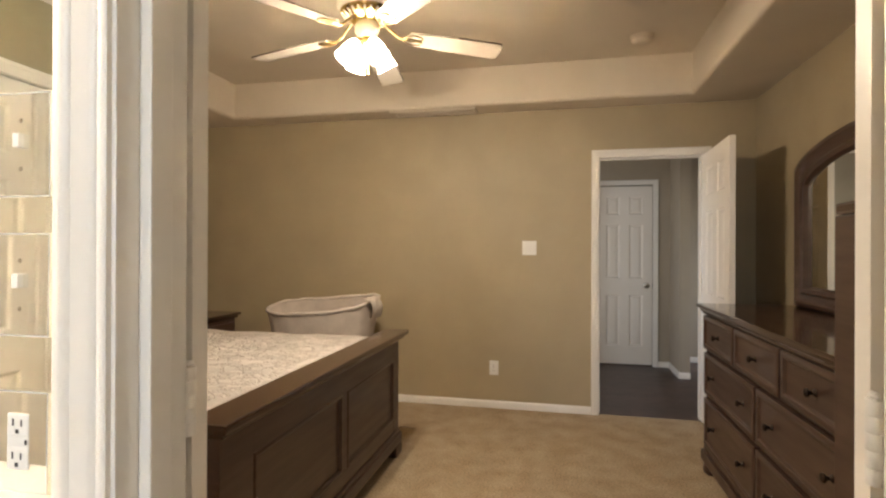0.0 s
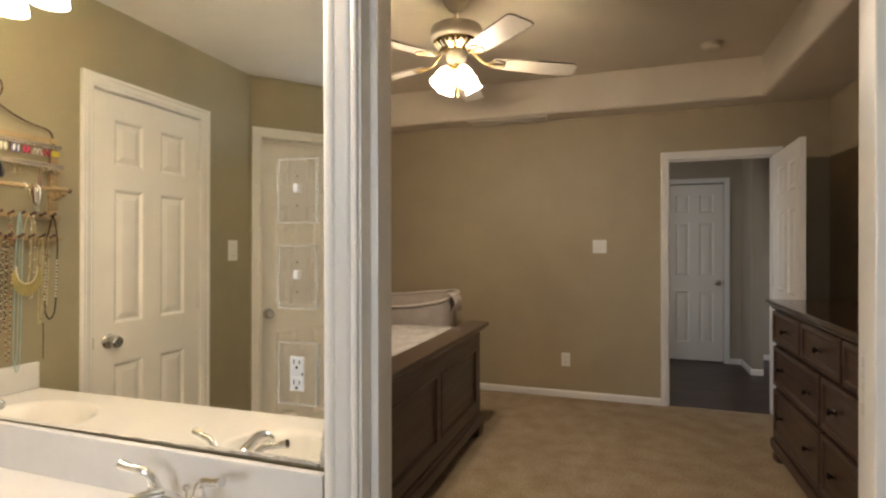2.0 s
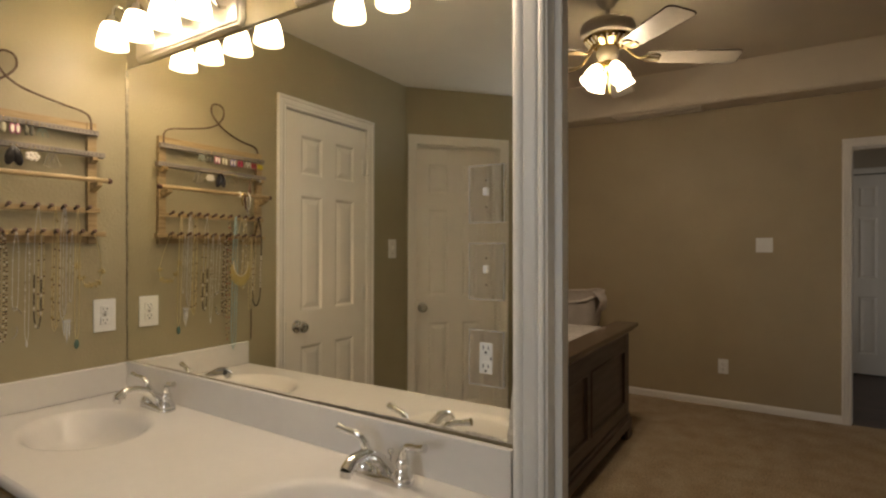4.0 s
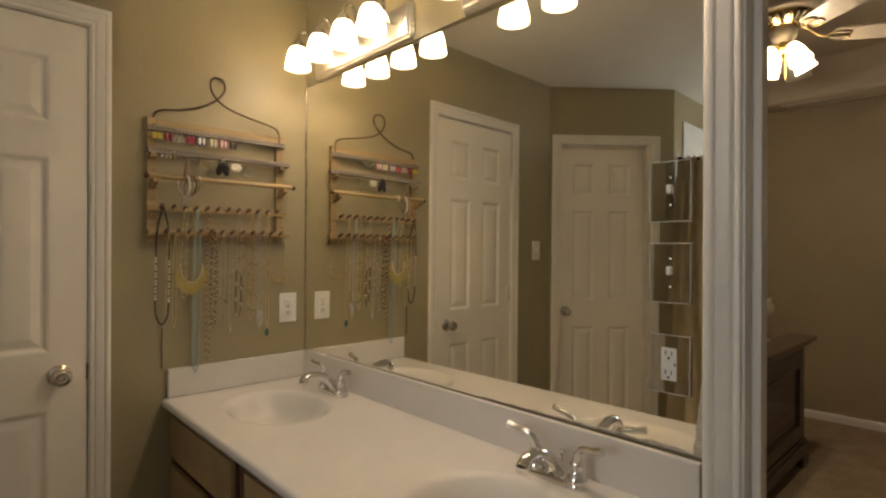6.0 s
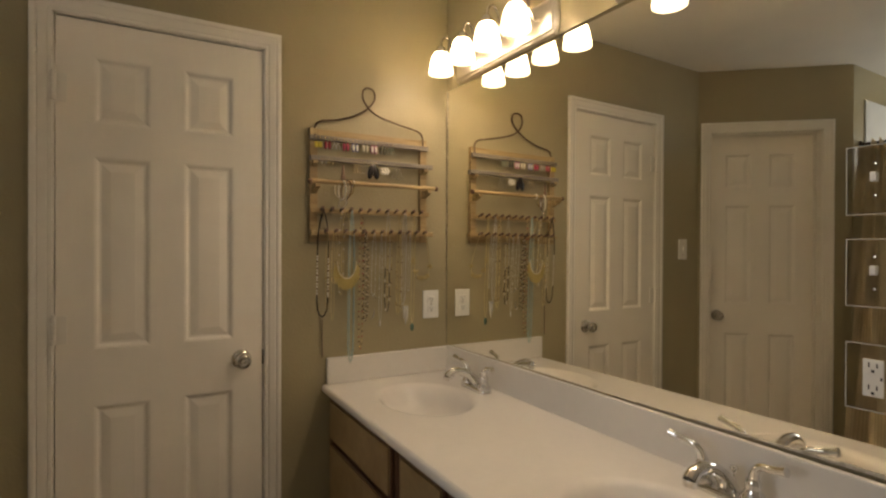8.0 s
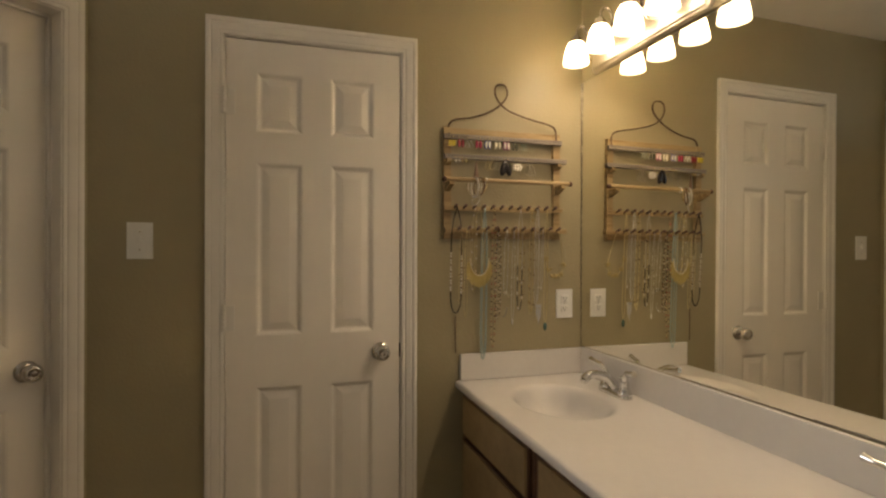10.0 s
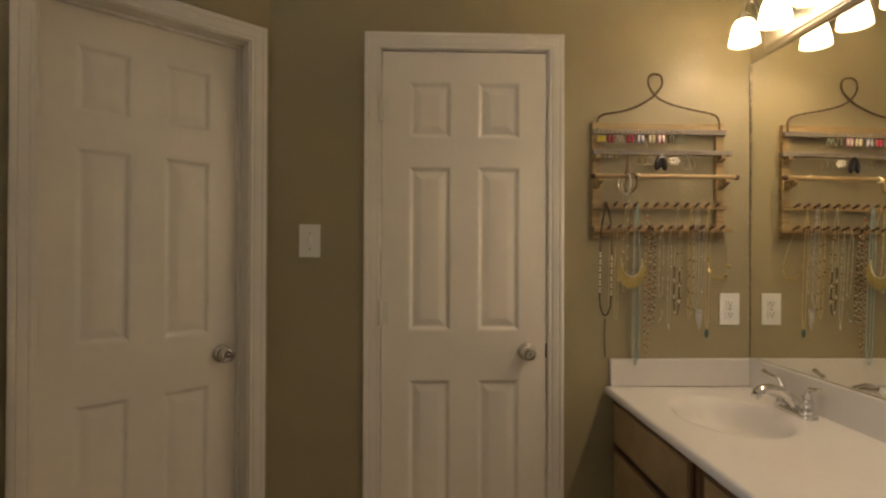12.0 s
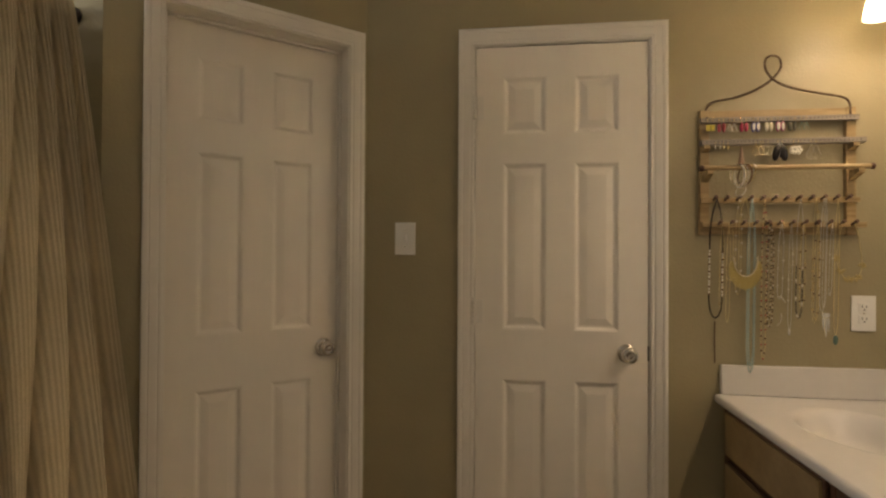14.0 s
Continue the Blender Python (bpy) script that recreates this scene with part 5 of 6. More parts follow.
# ---- bedroom ----
def ceiling_fan():
    cx, cy = 1.29, 1.92
    f = thing("ceiling_fan", "five-blade ceiling fan with brass trim and four lit glass shades", "ceiling fan", pose(cx, cy, 0))
    part("canopy", lathe(bmesh.new(), [(0, TRAY - 0.001), (0.072, TRAY - 0.001), (0.074, TRAY - 0.02), (0.060, TRAY - 0.06), (0.035, TRAY - 0.095), (0.016, TRAY - 0.11), (0, TRAY - 0.11)], 32), M_PEWTER, f, "pewter ceiling canopy")
    part("downrod", lathe(bmesh.new(), [(0, 2.56), (0.012, 2.56), (0.012, 2.64), (0, 2.64)], 14), M_PEWTER, f)
    part("motor_housing", lathe(bmesh.new(), [(0, 2.580), (0.03, 2.580), (0.06, 2.572), (0.11, 2.560), (0.138, 2.548), (0.147, 2.528), (0.147, 2.490), (0.136, 2.474), (0.128, 2.470), (0, 2.470)], 40), M_PEWTER, f, "pewter drum motor housing")
    br = part("brass_skirt", lathe(bmesh.new(), [(0.128, 2.471), (0.131, 2.466), (0.126, 2.458), (0.100, 2.436), (0.078, 2.424), (0.072, 2.418), (0, 2.418)], 40), M_BRASS, f, "pierced brass skirt")
    slot = mesh_of("flute", tube(bmesh.new(), [(0.121, 0, 2.4548), (0.092, 0, 2.4295)], 0.0055, 6), M_BLADE)
    for k in range(24):
        part("flute", slot, None, br, m=pose(0, 0, 0, 0, 0, k * 15))
    part("fitter", lathe(bmesh.new(), [(0.0, 2.419), (0.050, 2.419), (0.058, 2.405), (0.058, 2.375), (0.048, 2.355), (0.030, 2.345), (0, 2.345)], 32), M_BLADE, f, "cream light-kit bowl")
    part("stem", lathe(bmesh.new(), [(0, 2.346), (0.024, 2.346), (0.020, 2.33), (0.027, 2.315), (0.020, 2.295), (0.010, 2.285), (0.013, 2.272), (0.006, 2.262), (0, 2.258)], 20), M_BRASS, f, "turned brass stem")
    # blade with a two-leaf brass bracket
    bm = bmesh.new()
    outline = [(0.205, -0.045), (0.225, -0.054), (0.45, -0.064), (0.655, -0.069), (0.672, -0.064), (0.682, -0.045), (0.684, 0.045), (0.674, 0.064), (0.655, 0.069), (0.45, 0.064), (0.225, 0.054), (0.205, 0.045)]
    up = [bm.verts.new((x, y, 0.003)) for x, y in outline]
    dn = [bm.verts.new((x, y, -0.003)) for x, y in outline]
    bm.faces.new(up)
    bm.faces.new(dn[::-1])
    for i in range(len(outline)):
        j = (i + 1) % len(outline)
        bm.faces.new((up[i], dn[i], dn[j], up[j]))
    blade_me = mesh_of("blade", bm, M_BLADE)
    bm = bmesh.new()
    tube(bm, curve_points([(0.085, 0, 0.055), (0.12, 0, 0.03), (0.155, 0, 0.0), (0.20, 0, -0.008)], 5), 0.007, 8)
    for s in (-1, 1):
        tube(bm, curve_points([(0.175, 0, -0.007), (0.20, s * 0.030, -0.007), (0.235, s * 0.040, -0.007), (0.268, s * 0.030, -0.007), (0.275, s * 0.010, -0.007), (0.25, s * 0.006, -0.007), (0.215, s * 0.010, -0.007), (0.19, s * 0.003, -0.007)], 5), 0.0042, 6)
    eb = bmesh.new()
    tube(eb, [(x, y, 0) for x, y in outline[2:10]], 0.0038, 5)
    edge_me = mesh_of("blade_edge", eb, M_BLADEEDGE)
    br_me = mesh_of("blade_bracket", bm, M_ANTIQUE)
    for k in range(5):
        a = -47 + 72 * k
        m = pose(0, 0, 2.37, 0, 0, a) @ pose(0, 0, 0, 0, 3.0, 0)
        b = part("blade", blade_me, None, f, "cream fan blade", m=m @ pose(0, 0, 0, -10))
        part("blade_edge", edge_me, None, b, "thin brown blade edge")
        part("blade_bracket", br_me, None, b, "scrolled brass blade bracket", m=pose(0, 0, 0.0))
    sh_prof = [(0.020, 0.0), (0.026, -0.004), (0.034, -0.02), (0.043, -0.05), (0.047, -0.08), (0.050, -0.105), (0.057, -0.125), (0.055, -0.125), (0.048, -0.105), (0.0445, -0.08), (0.0405, -0.05), (0.0315, -0.02), (0.022, -0.002)]
    sh_me = mesh_of("shade", lathe(bmesh.new(), sh_prof, 26), M_FANGLASS)
    rim_me = mesh_of("rim_line", tube(bmesh.new(), [(0.0525 * math.cos(a), 0.0525 * math.sin(a), -0.108) for a in np.linspace(0, 2 * math.pi, 29)], 0.0016, 5), M_ANTIQUE)
    bulb_me = mesh_of("bulb", lathe(bmesh.new(), [(0, -0.10), (0.014, -0.096), (0.024, -0.08), (0.026, -0.066), (0.018, -0.04), (0.012, -0.015), (0, -0.015)], 14), M_BULB)
    cup_me = mesh_of("socket_cup", lathe(bmesh.new(), [(0, 0.02), (0.012, 0.02), (0.021, 0.010), (0.026, -0.002), (0.024, -0.012), (0.0, -0.012)], 18), M_BRASS)
    for k in range(4):
        a = 50 + 90 * k
        m = pose(0, 0, 2.318, 0, 0, a) @ pose(0.058, 0, -0.006, 0, -33, 0) @ Matrix.Scale(0.92, 4)
        arm = part("lamp_arm", tube(bmesh.new(), curve_points([(0.018, 0, 2.325), (0.04, 0, 2.335), (0.058, 0, 2.325), (0.064, 0, 2.310)], 4), 0.006, 8), M_BRASS, f, m=pose(0, 0, 0, 0, 0, a))
        part("socket_cup", cup_me, None, f, m=m)
        s = part("shade", sh_me, None, f, "ribbed tulip glass shade, lit", m=m)
        part("bulb", bulb_me, None, s, "lit bulb")
        part("rim_line", rim_me, None, s, "thin bronze line round the shade's mouth")
        p = pose(cx, cy, 0) @ m @ Vector((0, 0, -0.125))
        bulb(p.x, p.y, p.z, FAN_WATTS, FAN_TINT)
    for dx, ln in ((0.012, 0.10), (-0.014, 0.07)):
        part("pull_chain", tube(bmesh.new(), [(dx, -0.01, 2.27), (dx, -0.012, 2.27 - ln), (dx, -0.012, 2.262 - ln)], [0.0012, 0.0012, 0.004], 6), M_BRASS, f, "brass pull chain")
    return f


ceiling_fan()


def bed():
    b = thing("bed", "espresso wood panel bed with a moulded footboard", "bed")
    y0, y1 = 0.90, 2.735
    fx = 1.205
    f = part("footboard", boxes((fx - 0.045, fx - 0.012, y0 + 0.185, y1 - 0.1, 0.16, 0.72)), M_DARKWOOD, b)
    for y in (y0, y1 - 0.10):
        part("post", boxes((fx - 0.065, fx, y, y + (0.185 if y < 1 else 0.10), 0.07, 0.735, 0.003)), M_DARKWOOD, f)
        part("foot", boxes((fx - 0.07, fx + 0.022, y - 0.012, y + 0.112, 0.0, 0.07, 0.012)), M_DARKWOOD, f)
    part("top_rail", boxes((fx - 0.06, fx - 0.001, y0 + 0.185, y1 - 0.1, 0.615, 0.735, 0.002)), M_DARKWOOD, f)
    part("bottom_rail", boxes((fx - 0.06, fx - 0.001, y0 + 0.185, y1 - 0.1, 0.14, 0.235, 0.002)), M_DARKWOOD, f)
    part("mullion", boxes((fx - 0.06, fx - 0.002, 1.838, 1.896, 0.235, 0.615, 0.002)), M_DARKWOOD, f)
    part("base_moulding", boxes((fx - 0.06, fx + 0.022, y0 - 0.01, y1 + 0.01, 0.07, 0.135, 0.010), (fx - 0.055, fx + 0.010, y0 - 0.002, y1 + 0.002, 0.135, 0.160, 0.007)), M_DARKWOOD, f)
    part("cap", boxes((fx - 0.10, fx + 0.055, y0 - 0.05, y1 + 0.045, 0.757, 0.787, 0.007), (fx - 0.085, fx + 0.032, y0 - 0.028, y1 + 0.025, 0.735, 0.757, 0.008)), M_DARKTOP, f, "moulded espresso cap rail")
    for a, c in ((y0 + 0.185, 1.838), (1.896, y1 - 0.1)):
        # moulded frame round each sunk panel
        bm = bmesh.new()
        rings = []
        for i, d in ((0, 0.0), (0.006, 0.005), (0.014, 0.005), (0.020, -0.002), (0.024, -0.0135)):
            rings.append([bm.verts.new((fx - 0.002 + d, yy, zz)) for yy, zz in ((a + i, 0.235 + i), (c - i, 0.235 + i), (c - i, 0.615 - i), (a + i, 0.615 - i))])
        for p, q in zip(rings, rings[1:]):
            for k in range(4):
                bm.faces.new((p[k], p[(k + 1) % 4], q[(k + 1) % 4], q[k]))
        part("panel_moulding", bm, M_DARKWOOD, f)
    for y in (y0 + 0.02, y1 - 0.05):
        part("side_rail", boxes((-0.90, fx - 0.066, y, y + 0.03, 0.22, 0.42, 0.003)), M_DARKWOOD, b)
    part("headboard", boxes((-0.99, -0.93, y0, y1, 0.0, 1.30, 0.006), (-1.0, -0.91, y0 - 0.03, y1 + 0.03, 1.30, 1.34, 0.008)), M_DARKWOOD, b)
    return b


bed()


def soft_box(x0, x1, y0, y1, z0, z1, r, nx=40, ny=40, bumpy=0.006, seed=2):
    """Puffy block with a softly uneven top."""
    bm = bmesh.new()
    quad_box(bm, x0, x1, y0, y1, z0, z1)
    bmesh.ops.subdivide_edges(bm, edges=bm.edges[:], cuts=22, use_grid_fill=True)
    for v in bm.verts:
        x, y, z = v.co
        d = min(x - x0, x1 - x, y - y0, y1 - y)
        if z > z0 + 0.01:
            v.co.z += bumpy * noise.noise(Vector((x * 5, y * 5, seed))) * 2
            if d < r and z > z1 - r:
                k = 1 - d / r
                v.co.z -= r * (1 - math.sqrt(max(0.0, 1 - k * k)))
    return bm


solid("mattress", soft_box(-0.90, 1.125, 0.96, 2.68, 0.421, 0.70, 0.05), M_BASSINET, "thick mattress under a coverlet", "mattress")
solid("coverlet", soft_box(-0.88, 1.135, 0.91, 2.715, 0.45, 0.755, 0.06, seed=5), M_QUILT, "cream coverlet with grey-brown leaf pattern, neatly made", "coverlet")


def dresser():
    y0, y1, fx, bx, h = 1.17, 2.852, 3.062, 3.61, 0.992
    d = thing("dresser", "espresso wood seven-drawer dresser with a polished top", "dresser")
    part("carcass", boxes((fx + 0.012, bx, y0, y1, 0.13, h - 0.055)), M_DARKWOOD, d)
    tp = part("top", boxes((fx - 0.045, bx + 0.01, y0 - 0.035, y1 + 0.035, h - 0.022, h, 0.006)), M_DARKTOP, d, "polished espresso top with a stepped edge")
    part("upper_moulding", boxes((fx - 0.03, bx, y0 - 0.02, y1 + 0.02, h - 0.040, h - 0.022, 0.007)), M_DARKTOP, tp)
    part("lower_moulding", boxes((fx - 0.015, bx, y0 - 0.008, y1 + 0.008, h - 0.056, h - 0.040, 0.004)), M_DARKTOP, tp)
    part("base_moulding", boxes((fx - 0.022, bx, y0 - 0.022, y1 + 0.022, 0.07, 0.135, 0.012), (fx - 0.008, bx, y0 - 0.008, y1 + 0.008, 0.135, 0.165, 0.008)), M_DARKWOOD, d)
    for y in (y0 + 0.03, y1 - 0.03):
        for x in (fx + 0.03, bx - 0.06):
            part("foot", lathe(bmesh.new(), [(0, 0), (0.035, 0), (0.046, 0.012), (0.05, 0.03), (0.044, 0.05), (0.034, 0.062), (0.04, 0.072), (0, 0.072)], 20, pose(x, y, 0)), M_DARKWOOD, d, "turned bun foot")
    knob = lambda: lathe(bmesh.new(), [(0, 0), (0.014, 0.0), (0.012, 0.004), (0.006, 0.010), (0.008, 0.018), (0.0155, 0.024), (0.0165, 0.030), (0.010, 0.035), (0, 0.036)], 16, pose(0, 0, 0, 0, -90, 0))
    kn = mesh_of("knob", knob(), M_BRONZE)
    part("stiles", boxes((fx + 0.005, fx + 0.013, y0, y0 + 0.028, 0.165, h - 0.056, 0.002), (fx + 0.005, fx + 0.013, y1 - 0.028, y1, 0.165, h - 0.056, 0.002),
                         (fx + 0.005, fx + 0.013, y0 + 0.028, y1 - 0.028, 0.716, 0.734, 0.002), (fx + 0.005, fx + 0.013, y0 + 0.028, y1 - 0.028, 0.452, 0.470, 0.002)), M_DARKWOOD, d, "face frame")

    def drawer(a, b, z0, z1, knobs, proud):
        bm = bmesh.new()
        rings = []
        for i, x in ((0, 0.012), (0, -proud), (0.006, -proud - 0.004), (0.026, -proud - 0.003), (0.034, -proud + 0.006), (0.040, -proud + 0.007)):
            rings.append([bm.verts.new((fx + x, yy, zz)) for yy, zz in ((a + i, z0 + i), (b - i, z0 + i), (b - i, z1 - i), (a + i, z1 - i))])
        for p, q in zip(rings, rings[1:]):
            for k in range(4):
                bm.faces.new((p[k], p[(k + 1) % 4], q[(k + 1) % 4], q[k]))
        bm.faces.new(rings[-1])
        dr = part("drawer_front", bm, M_DARKWOOD, d)
        for y in knobs:
            part("knob", kn, None, dr, "dark bronze drawer knob", m=pose(fx - proud + 0.006, y, (z0 + z1) / 2))

    s = (y1 - y0 - 0.056 - 0.036) / 3
    for k in range(3):
        a = y0 + 0.028 + k * (s + 0.018)
        drawer(a, a + s, 0.738, h - 0.062, [a + s / 2], 0.018)
    s = (y1 - y0 - 0.056 - 0.02) / 2
    for z0, z1 in ((0.474, 0.712), (0.170, 0.448)):
        for k in range(2):
            a = y0 + 0.028 + k * (s + 0.02)
            drawer(a, a + s, z0, z1, [a + s * 0.2, a + s * 0.8], 0.013)
    return d


dresser()


def dresser_mirror():
    """Arched framed mirror standing on the dresser."""
    yc, hw, z0, zs, zt = 2.17, 0.655, 0.994, 1.775, 1.905
    xf = 3.53
    d = thing("dresser_mirror", "arched espresso framed mirror standing on the dresser", "mirror")

    def loop(ins):
        pts = [(yc - hw + ins, z0 + ins), (yc + hw - ins, z0 + ins)]
        w, rise = hw - ins, (zt - zs) * (1 - ins * 0.8)
        for k in range(25):
            t = k / 24 * 2 - 1
            pts.append((yc - t * w, zs - ins + rise * (1 - t * t) ** 0.75))
        return pts

    bm = bmesh.new()
    rings = []
    for ins, x in ((0, 0.045), (0, 0.0), (0.010, -0.018), (0.03, -0.024), (0.045, -0.012), (0.075, -0.008), (0.085, -0.016), (0.105, -0.012), (0.118, 0.012)):
        rings.append([bm.verts.new((xf + x, y, z)) for y, z in loop(ins)])
    n = len(rings[0])
    for p, q in zip(rings, rings[1:]):
        for k in range(n):
            bm.faces.new((p[k], p[(k + 1) % n], q[(k + 1) % n], q[k]))
    part("frame", bm, M_DARKWOOD, d)
    bm = bmesh.new()
    bm.faces.new([bm.verts.new((xf + 0.011, y, z)) for y, z in loop(0.114)])
    g = part("glass", bm, M_MIRROR, d)
    bm = bmesh.new()
    bm.faces.new([bm.verts.new((xf + 0.045, y, z)) for y, z in loop(0.0)])
    part("backing", bm, M_DARKWOOD, d)
    return d


dresser_mirror()


def tall_chest():
    c = thing("chest_of_drawers", "tall dark espresso chest of drawers near the doorway", "chest of drawers", pose(2.928, 0.45, 0))
    part("carcass", boxes((0.0, 0.60, 0.0, 0.62, 0.06, 1.40, 0.004)), M_DARKWOOD, c)
    part("top", boxes((0.0, 0.60, -0.02, 0.62, 1.402, 1.435, 0.008)), M_DARKTOP, c)
    part("plinth", boxes((0.02, 0.60, 0.01, 0.61, 0.0, 0.06)), M_DARKWOOD, c)
    for k in range(5):
        z = 0.10 + k * 0.26
        dr = part("drawer_front", boxes((0.025, 0.575, 0.62, 0.634, z, z + 0.235, 0.005)), M_DARKWOOD, c)
        for x in (0.15, 0.45):
            part("knob", lathe(bmesh.new(), [(0, 0), (0.012, 0), (0.006, 0.01), (0.015, 0.022), (0.010, 0.032), (0, 0.034)], 14, pose(x, 0.634, z + 0.12, -90)), M_BRONZE, dr, "dark bronze drawer knob")


tall_chest()


def rounded_loop(cx, cy, hx, hy, p=2.9, n=48):
    out = []
    for k in range(n):
        a = 2 * math.pi * k / n
        c, s = math.cos(a), math.sin(a)
        out.append((cx + hx * math.copysign(abs(c) ** (2 / p), c), cy + hy * math.copysign(abs(s) ** (2 / p), s)))
    return out


def bassinet():
    b = thing("bassinet", "white fabric bassinet with a padded rim standing beside the bed", "bassinet")
    cx, cy = 0.42, 3.29
    rim = lambda x: 0.868 + 0.035 * (x - cx) / 0.43 + 0.022 * max(0, (abs(x - cx) / 0.43)) ** 2
    n = 48
    bm = bmesh.new()
    rings = []
    for k, (s, f) in enumerate(((0.86, 0.0), (0.90, 0.25), (0.94, 0.5), (0.97, 0.78), (0.99, 0.97), (0.955, 0.97), (0.93, 0.7), (0.88, 0.3), (0.84, 0.12))):
        lp = rounded_loop(cx, cy, 0.435 * s, 0.25 * s)
        rings.append([bm.verts.new((x + 0.003 * math.sin(9 * i / n * 6.28), y + 0.004 * math.sin(14 * i / n * 6.28), 0.58 + (rim(x) + 0.15 * (y - cy) - 0.58) * f)) for i, (x, y) in enumerate(lp)])
    for p, q in zip(rings, rings[1:]):
        for i in range(n):
            bm.faces.new((p[i], p[(i + 1) % n], q[(i + 1) % n], q[i]))
    bm.faces.new(rings[0][::-1])
    bm.faces.new(rings[-1])
    part("basket", bm, M_MESHCLOTH, b, "off-white mesh basket")
    lp = rounded_loop(cx, cy, 0.432, 0.248)
    pts = [(x, y, rim(x) + 0.15 * (y - cy) + 0.003 * math.sin(i * 1.3)) for i, (x, y) in enumerate(lp)]
    part("padded_rim", tube(bmesh.new(), pts + [pts[0], pts[1]], 0.014, 10), M_BASSINET, b, "padded white rim")
    bm = bmesh.new()
    rows = []
    for j in range(9):
        v = j / 8
        row = []
        for i in range(13):
            u = i / 12
            y = cy - 0.17 + 0.26 * u
            row.append(bm.verts.new((cx + 0.405 + 0.055 * math.sin(v * math.pi * 0.8) + 0.008 * math.sin(u * 16 + v * 3), y, rim(0.85) + 0.024 - 0.16 * v ** 1.4 - 0.02 * (u - 0.5) ** 2)))
        rows.append(row)
    for p, q in zip(rows, rows[1:]):
        for i in range(12):
            bm.faces.new((p[i], p[i + 1], q[i + 1], q[i]))
    part("draped_cloth", bm, M_BASSINET, b, "white cloth draped over the end")
    for sx in (-1, 1):
        for sy in (-1, 1):
            part("leg", tube(bmesh.new(), [(cx + sx * 0.28, cy + sy * 0.14, 0.585), (cx + sx * 0.34, cy + sy * 0.2, 0.012)], 0.012, 10), M_BASSINET, b)


bassinet()


def nightstand():
    n = thing("nightstand", "espresso wood nightstand beside the bed", "nightstand", pose(-1.045, 2.98, -0.0))
    part("body", boxes((0.03, 0.56, 0.03, 0.50, 0.06, 0.72, 0.004)), M_DARKWOOD, n)
    part("top", boxes((0.0, 0.60, 0.0, 0.53, 0.745, 0.768, 0.006), (0.015, 0.58, 0.015, 0.515, 0.72, 0.745, 0.007)), M_DARKTOP, n)
    part("plinth", boxes((0.04, 0.55, 0.04, 0.49, 0, 0.06)), M_DARKWOOD, n)
    for z in (0.10, 0.41):
        dr = part("drawer_front", boxes((0.56, 0.575, 0.06, 0.47, z, z + 0.28, 0.005)), M_DARKWOOD, n)
        part("knob", lathe(bmesh.new(), [(0, 0), (0.012, 0), (0.006, 0.01), (0.015, 0.022), (0, 0.034)], 14, pose(0.575, 0.265, z + 0.14, 0, 90)), M_BRONZE, dr, "dark bronze drawer knob")


nightstand()

# ceiling fittings
sd = thing("smoke_detector", "cream round smoke detector on the tray ceiling", "smoke detector", pose(2.755, 3.21, TRAY))
part("base", lathe(bmesh.new(), [(0, 0), (0.078, 0), (0.078, -0.010), (0.0, -0.010)], 32), M_TRAY, sd)
part("cover", lathe(bmesh.new(), [(0.070, -0.010), (0.068, -0.028), (0.055, -0.040), (0.025, -0.044), (0, -0.044)], 32), M_TRAY, sd)
vt = thing("air_vent", "long slotted air vent painted like the ceiling", "air vent", pose(0.85, 3.605, SOFFIT))
part("frame", boxes((0, 0.71, 0, 0.022, -0.012, 0, 0.003), (0, 0.71, 0.158, 0.18, -0.012, 0, 0.003), (0, 0.022, 0.022, 0.158, -0.012, 0, 0.003), (0.688, 0.71, 0.022, 0.158, -0.012, 0, 0.003)), M_TRAY, vt)
part("backing", boxes((0.02, 0.69, 0.02, 0.16, -0.003, -0.001)), M_SLOT, vt)
slat = mesh_of("slat", boxes((0.022, 0.688, -0.007, 0.007, -0.001, 0.001)), M_TRAY)
for k in range(9):
    part("slat", slat, None, vt, m=pose(0, 0.031 + k * 0.0147, -0.007, 35))

# unseen window with drapes, added on the west wall for fill light; hall windows
wb = thing("window_bedroom", "unseen bedroom window added for fill daylight, behind pale drapes", "window", pose(BED_X0, WY0, WZ0), kind="structure")
ww, wh = WY1 - WY0, WZ1 - WZ0
part("window_frame", boxes((-0.09, -0.05, 0, ww, 0, 0.04, 0.003), (-0.09, -0.05, 0, ww, wh - 0.04, wh, 0.003), (-0.09, -0.05, 0, 0.04, 0.04, wh - 0.04, 0.003), (-0.09, -0.05, ww - 0.04, ww, 0.04, wh - 0.04, 0.003),
                           (-0.085, -0.055, 0.04, ww - 0.04, wh / 2 - 0.015, wh / 2 + 0.015, 0.002)), M_TRIM, wb)
part("window_sill", boxes((-0.12, 0.03, -0.03, ww + 0.03, -0.022, 0.0, 0.004)), M_TRIM, wb)
# Weak cool fill for the bedroom from the added window
window_light(pose(BED_X0 - 0.04, (WY0 + WY1) / 2, (WZ0 + WZ1) / 2, 0, -90, 0), wh - 0.1, ww - 0.1, BEDWIN_WATTS, (0.86, 0.93, 1.0))
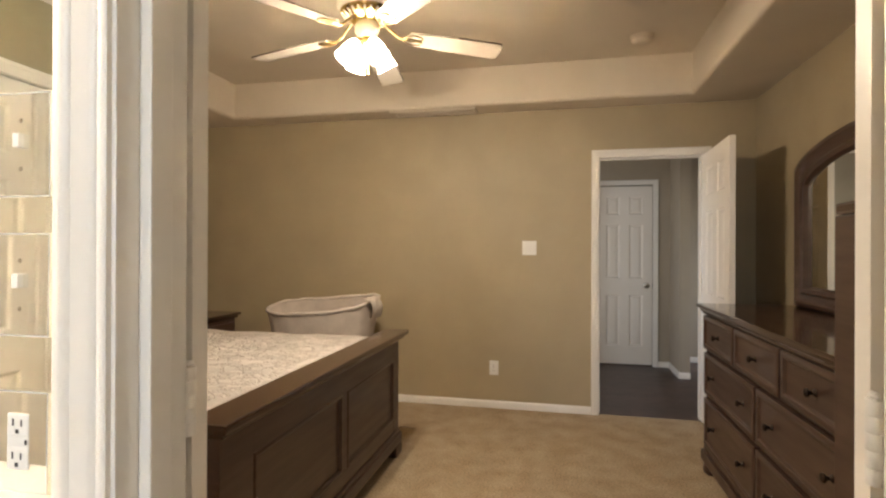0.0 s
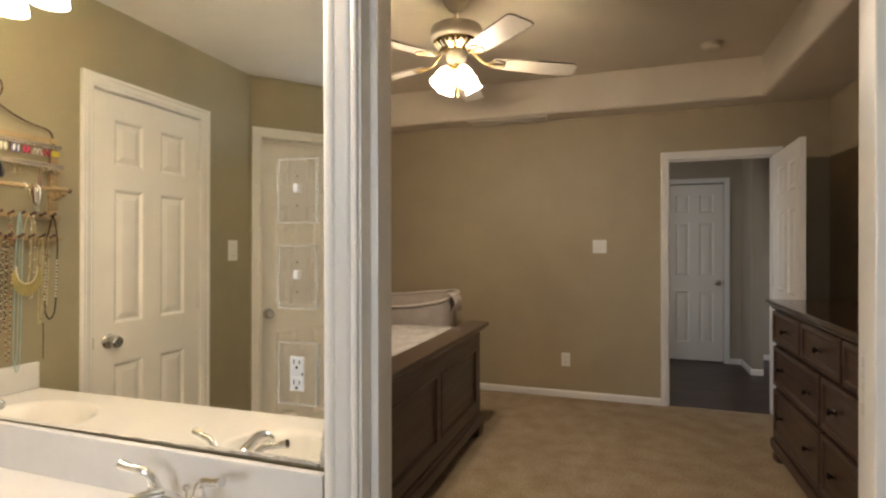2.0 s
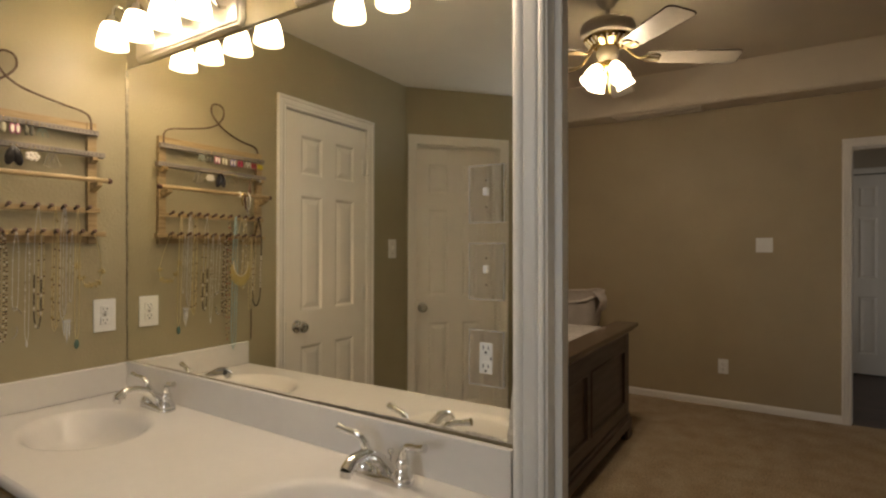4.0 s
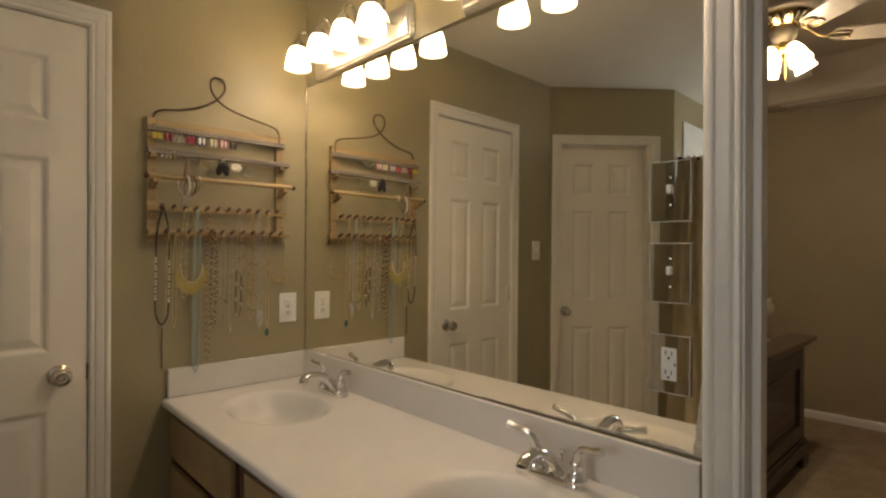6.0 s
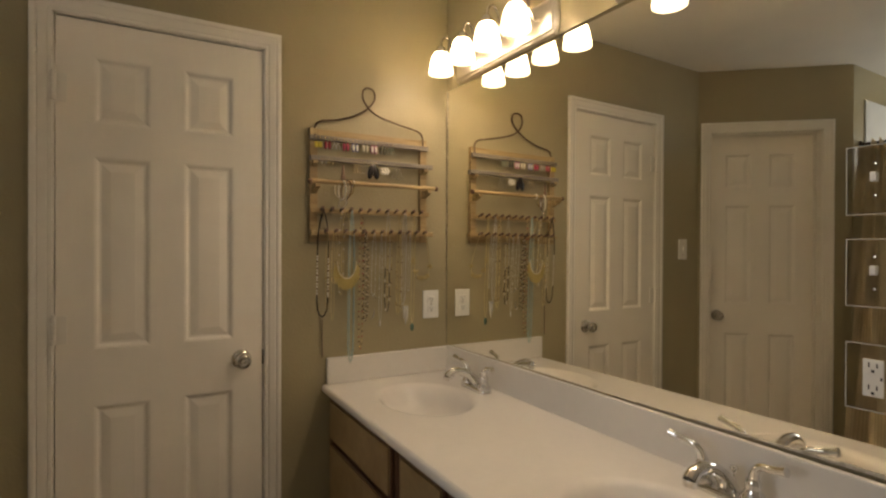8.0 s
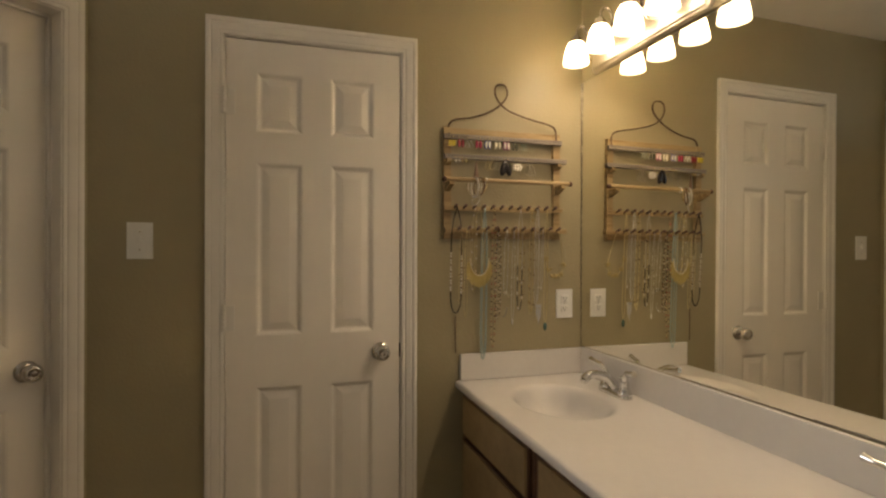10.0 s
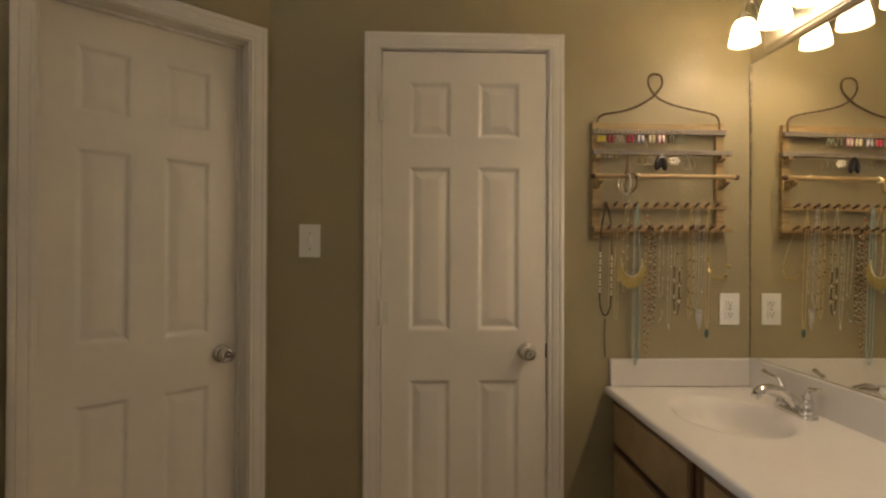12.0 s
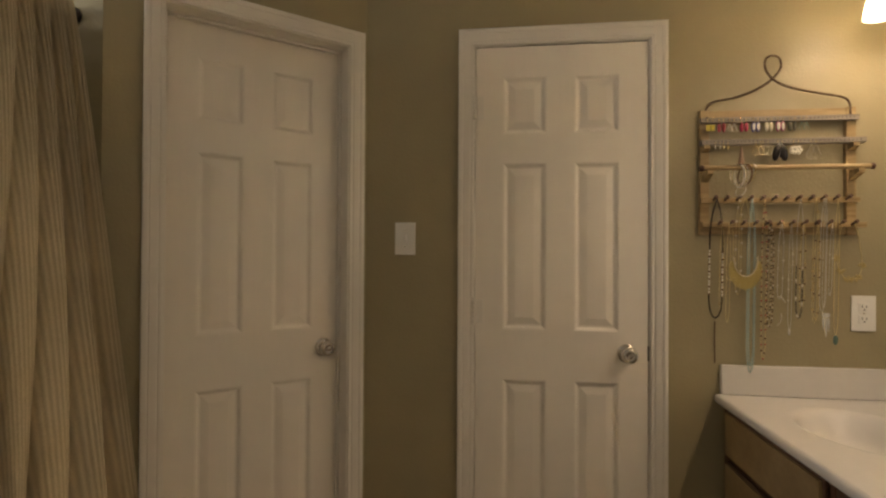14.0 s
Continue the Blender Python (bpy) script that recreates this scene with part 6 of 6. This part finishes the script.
def drape(y0, y1, seed):
    bm = bmesh.new()
    uvl = bm.loops.layers.uv.new("UVMap")
    nu, nv = 60, 10
    rows = [[bm.verts.new((BED_X0 + 0.07 + 0.022 * math.sin(i / nu * 6.28 * 5 + seed) * (0.7 + 0.3 * j / nv), y0 + (y1 - y0) * i / nu, 2.22 - 2.19 * j / nv)) for i in range(nu + 1)] for j in range(nv + 1)]
    for j, (p, q) in enumerate(zip(rows, rows[1:])):
        for i in range(nu):
            f = bm.faces.new((p[i], p[i + 1], q[i + 1], q[i]))
            for lp, (a, c) in zip(f.loops, ((i, j), (i + 1, j), (i + 1, j + 1), (i, j + 1))):
                lp[uvl].uv = (a / nu * 0.4, c / nv)
    return bm
for y0, y1, s in ((0.16, 0.46, 0.3), (0.94, 1.24, 1.7)):
    dp = thing("drape", "pale floor-length drape at the unseen added window", "drape", group="bedroom drapes")
    part("cloth", drape(y0, y1, s), M_DRAPE, dp)
rb = thing("drape_rod", "dark bronze drape rod above the unseen added window", "curtain rod", pose(BED_X0, 0.14, 2.23))
part("rod", tube(bmesh.new(), [(0.07, 0, 0), (0.07, 1.12, 0)], 0.012, 12), M_BRONZE, rb)
for y in (0.06, 1.06):
    part("bracket", boxes((0.0, 0.07, y - 0.008, y + 0.008, -0.012, 0.008, 0.002)), M_BRONZE, rb)
# Two unseen windows added at the hall's ends to light it
wh2 = thing("window_hall", "unseen hall window added to light the hall", "window", pose(5.1, 4.3, 0.6), kind="structure")
part("window_frame", boxes((0.03, 0.07, 0, 1.2, 0, 0.05, 0.003), (0.03, 0.07, 0, 1.2, 1.45, 1.5, 0.003), (0.03, 0.07, 0, 0.05, 0.05, 1.45, 0.003), (0.03, 0.07, 1.15, 1.2, 0.05, 1.45, 0.003)), M_TRIM, wh2)
window_light(pose(5.08, 4.9, 1.35, 0, 90, 0), 1.4, 1.1, HALL_WATTS * 0.6, (1.0, 0.93, 0.87))
wh3 = thing("window_hall_west", "unseen hall window added at the west end of the hall", "window", pose(1.6, 4.1, 0.6), kind="structure")
part("window_frame", boxes((-0.07, -0.03, 0, 1.1, 0, 0.05, 0.003), (-0.07, -0.03, 0, 1.1, 1.45, 1.5, 0.003), (-0.07, -0.03, 0, 0.05, 0.05, 1.45, 0.003), (-0.07, -0.03, 1.05, 1.1, 0.05, 1.45, 0.003)), M_TRIM, wh3)
window_light(pose(1.62, 4.65, 1.35, 0, -90, 0), 1.4, 1.0, HALL_WATTS, (1.0, 0.93, 0.87))

# ---- floor pieces ----
def bath_tiles():
    me = mesh_of("tile", boxes((-0.1475, 0.1475, -0.1475, 0.1475, -0.004, 0.0, 0.0015)), M_BATHFLOOR)
    fl = bpy.data.objects["floor_bath"]
    for i in range(9):
        for j in range(12):
            part("tile", me, None, fl, m=pose(0.15 + i * 0.3, -0.15 - j * 0.3, 0))


def hall_planks():
    fl = bpy.data.objects["floor_hall"]
    rng = random.Random(8)
    meshes = [mesh_of("plank", boxes((-0.5 * ln, 0.5 * ln, -0.0492, 0.0492, -0.006, 0.0, 0.0006)), M_PLANK) for ln in (0.6, 0.9, 1.2)]
    y = 3.89
    while y < 6.1:
        x = 1.62 - rng.random() * 0.5
        while x < 4.6:
            k = rng.randrange(3)
            ln = (0.6, 0.9, 1.2)[k]
            if x + ln > 1.62:
                part("plank", meshes[k], None, fl, m=pose(x + ln / 2, y, 0))
            x += ln + 0.002
        y += 0.099


bath_tiles()
hall_planks()
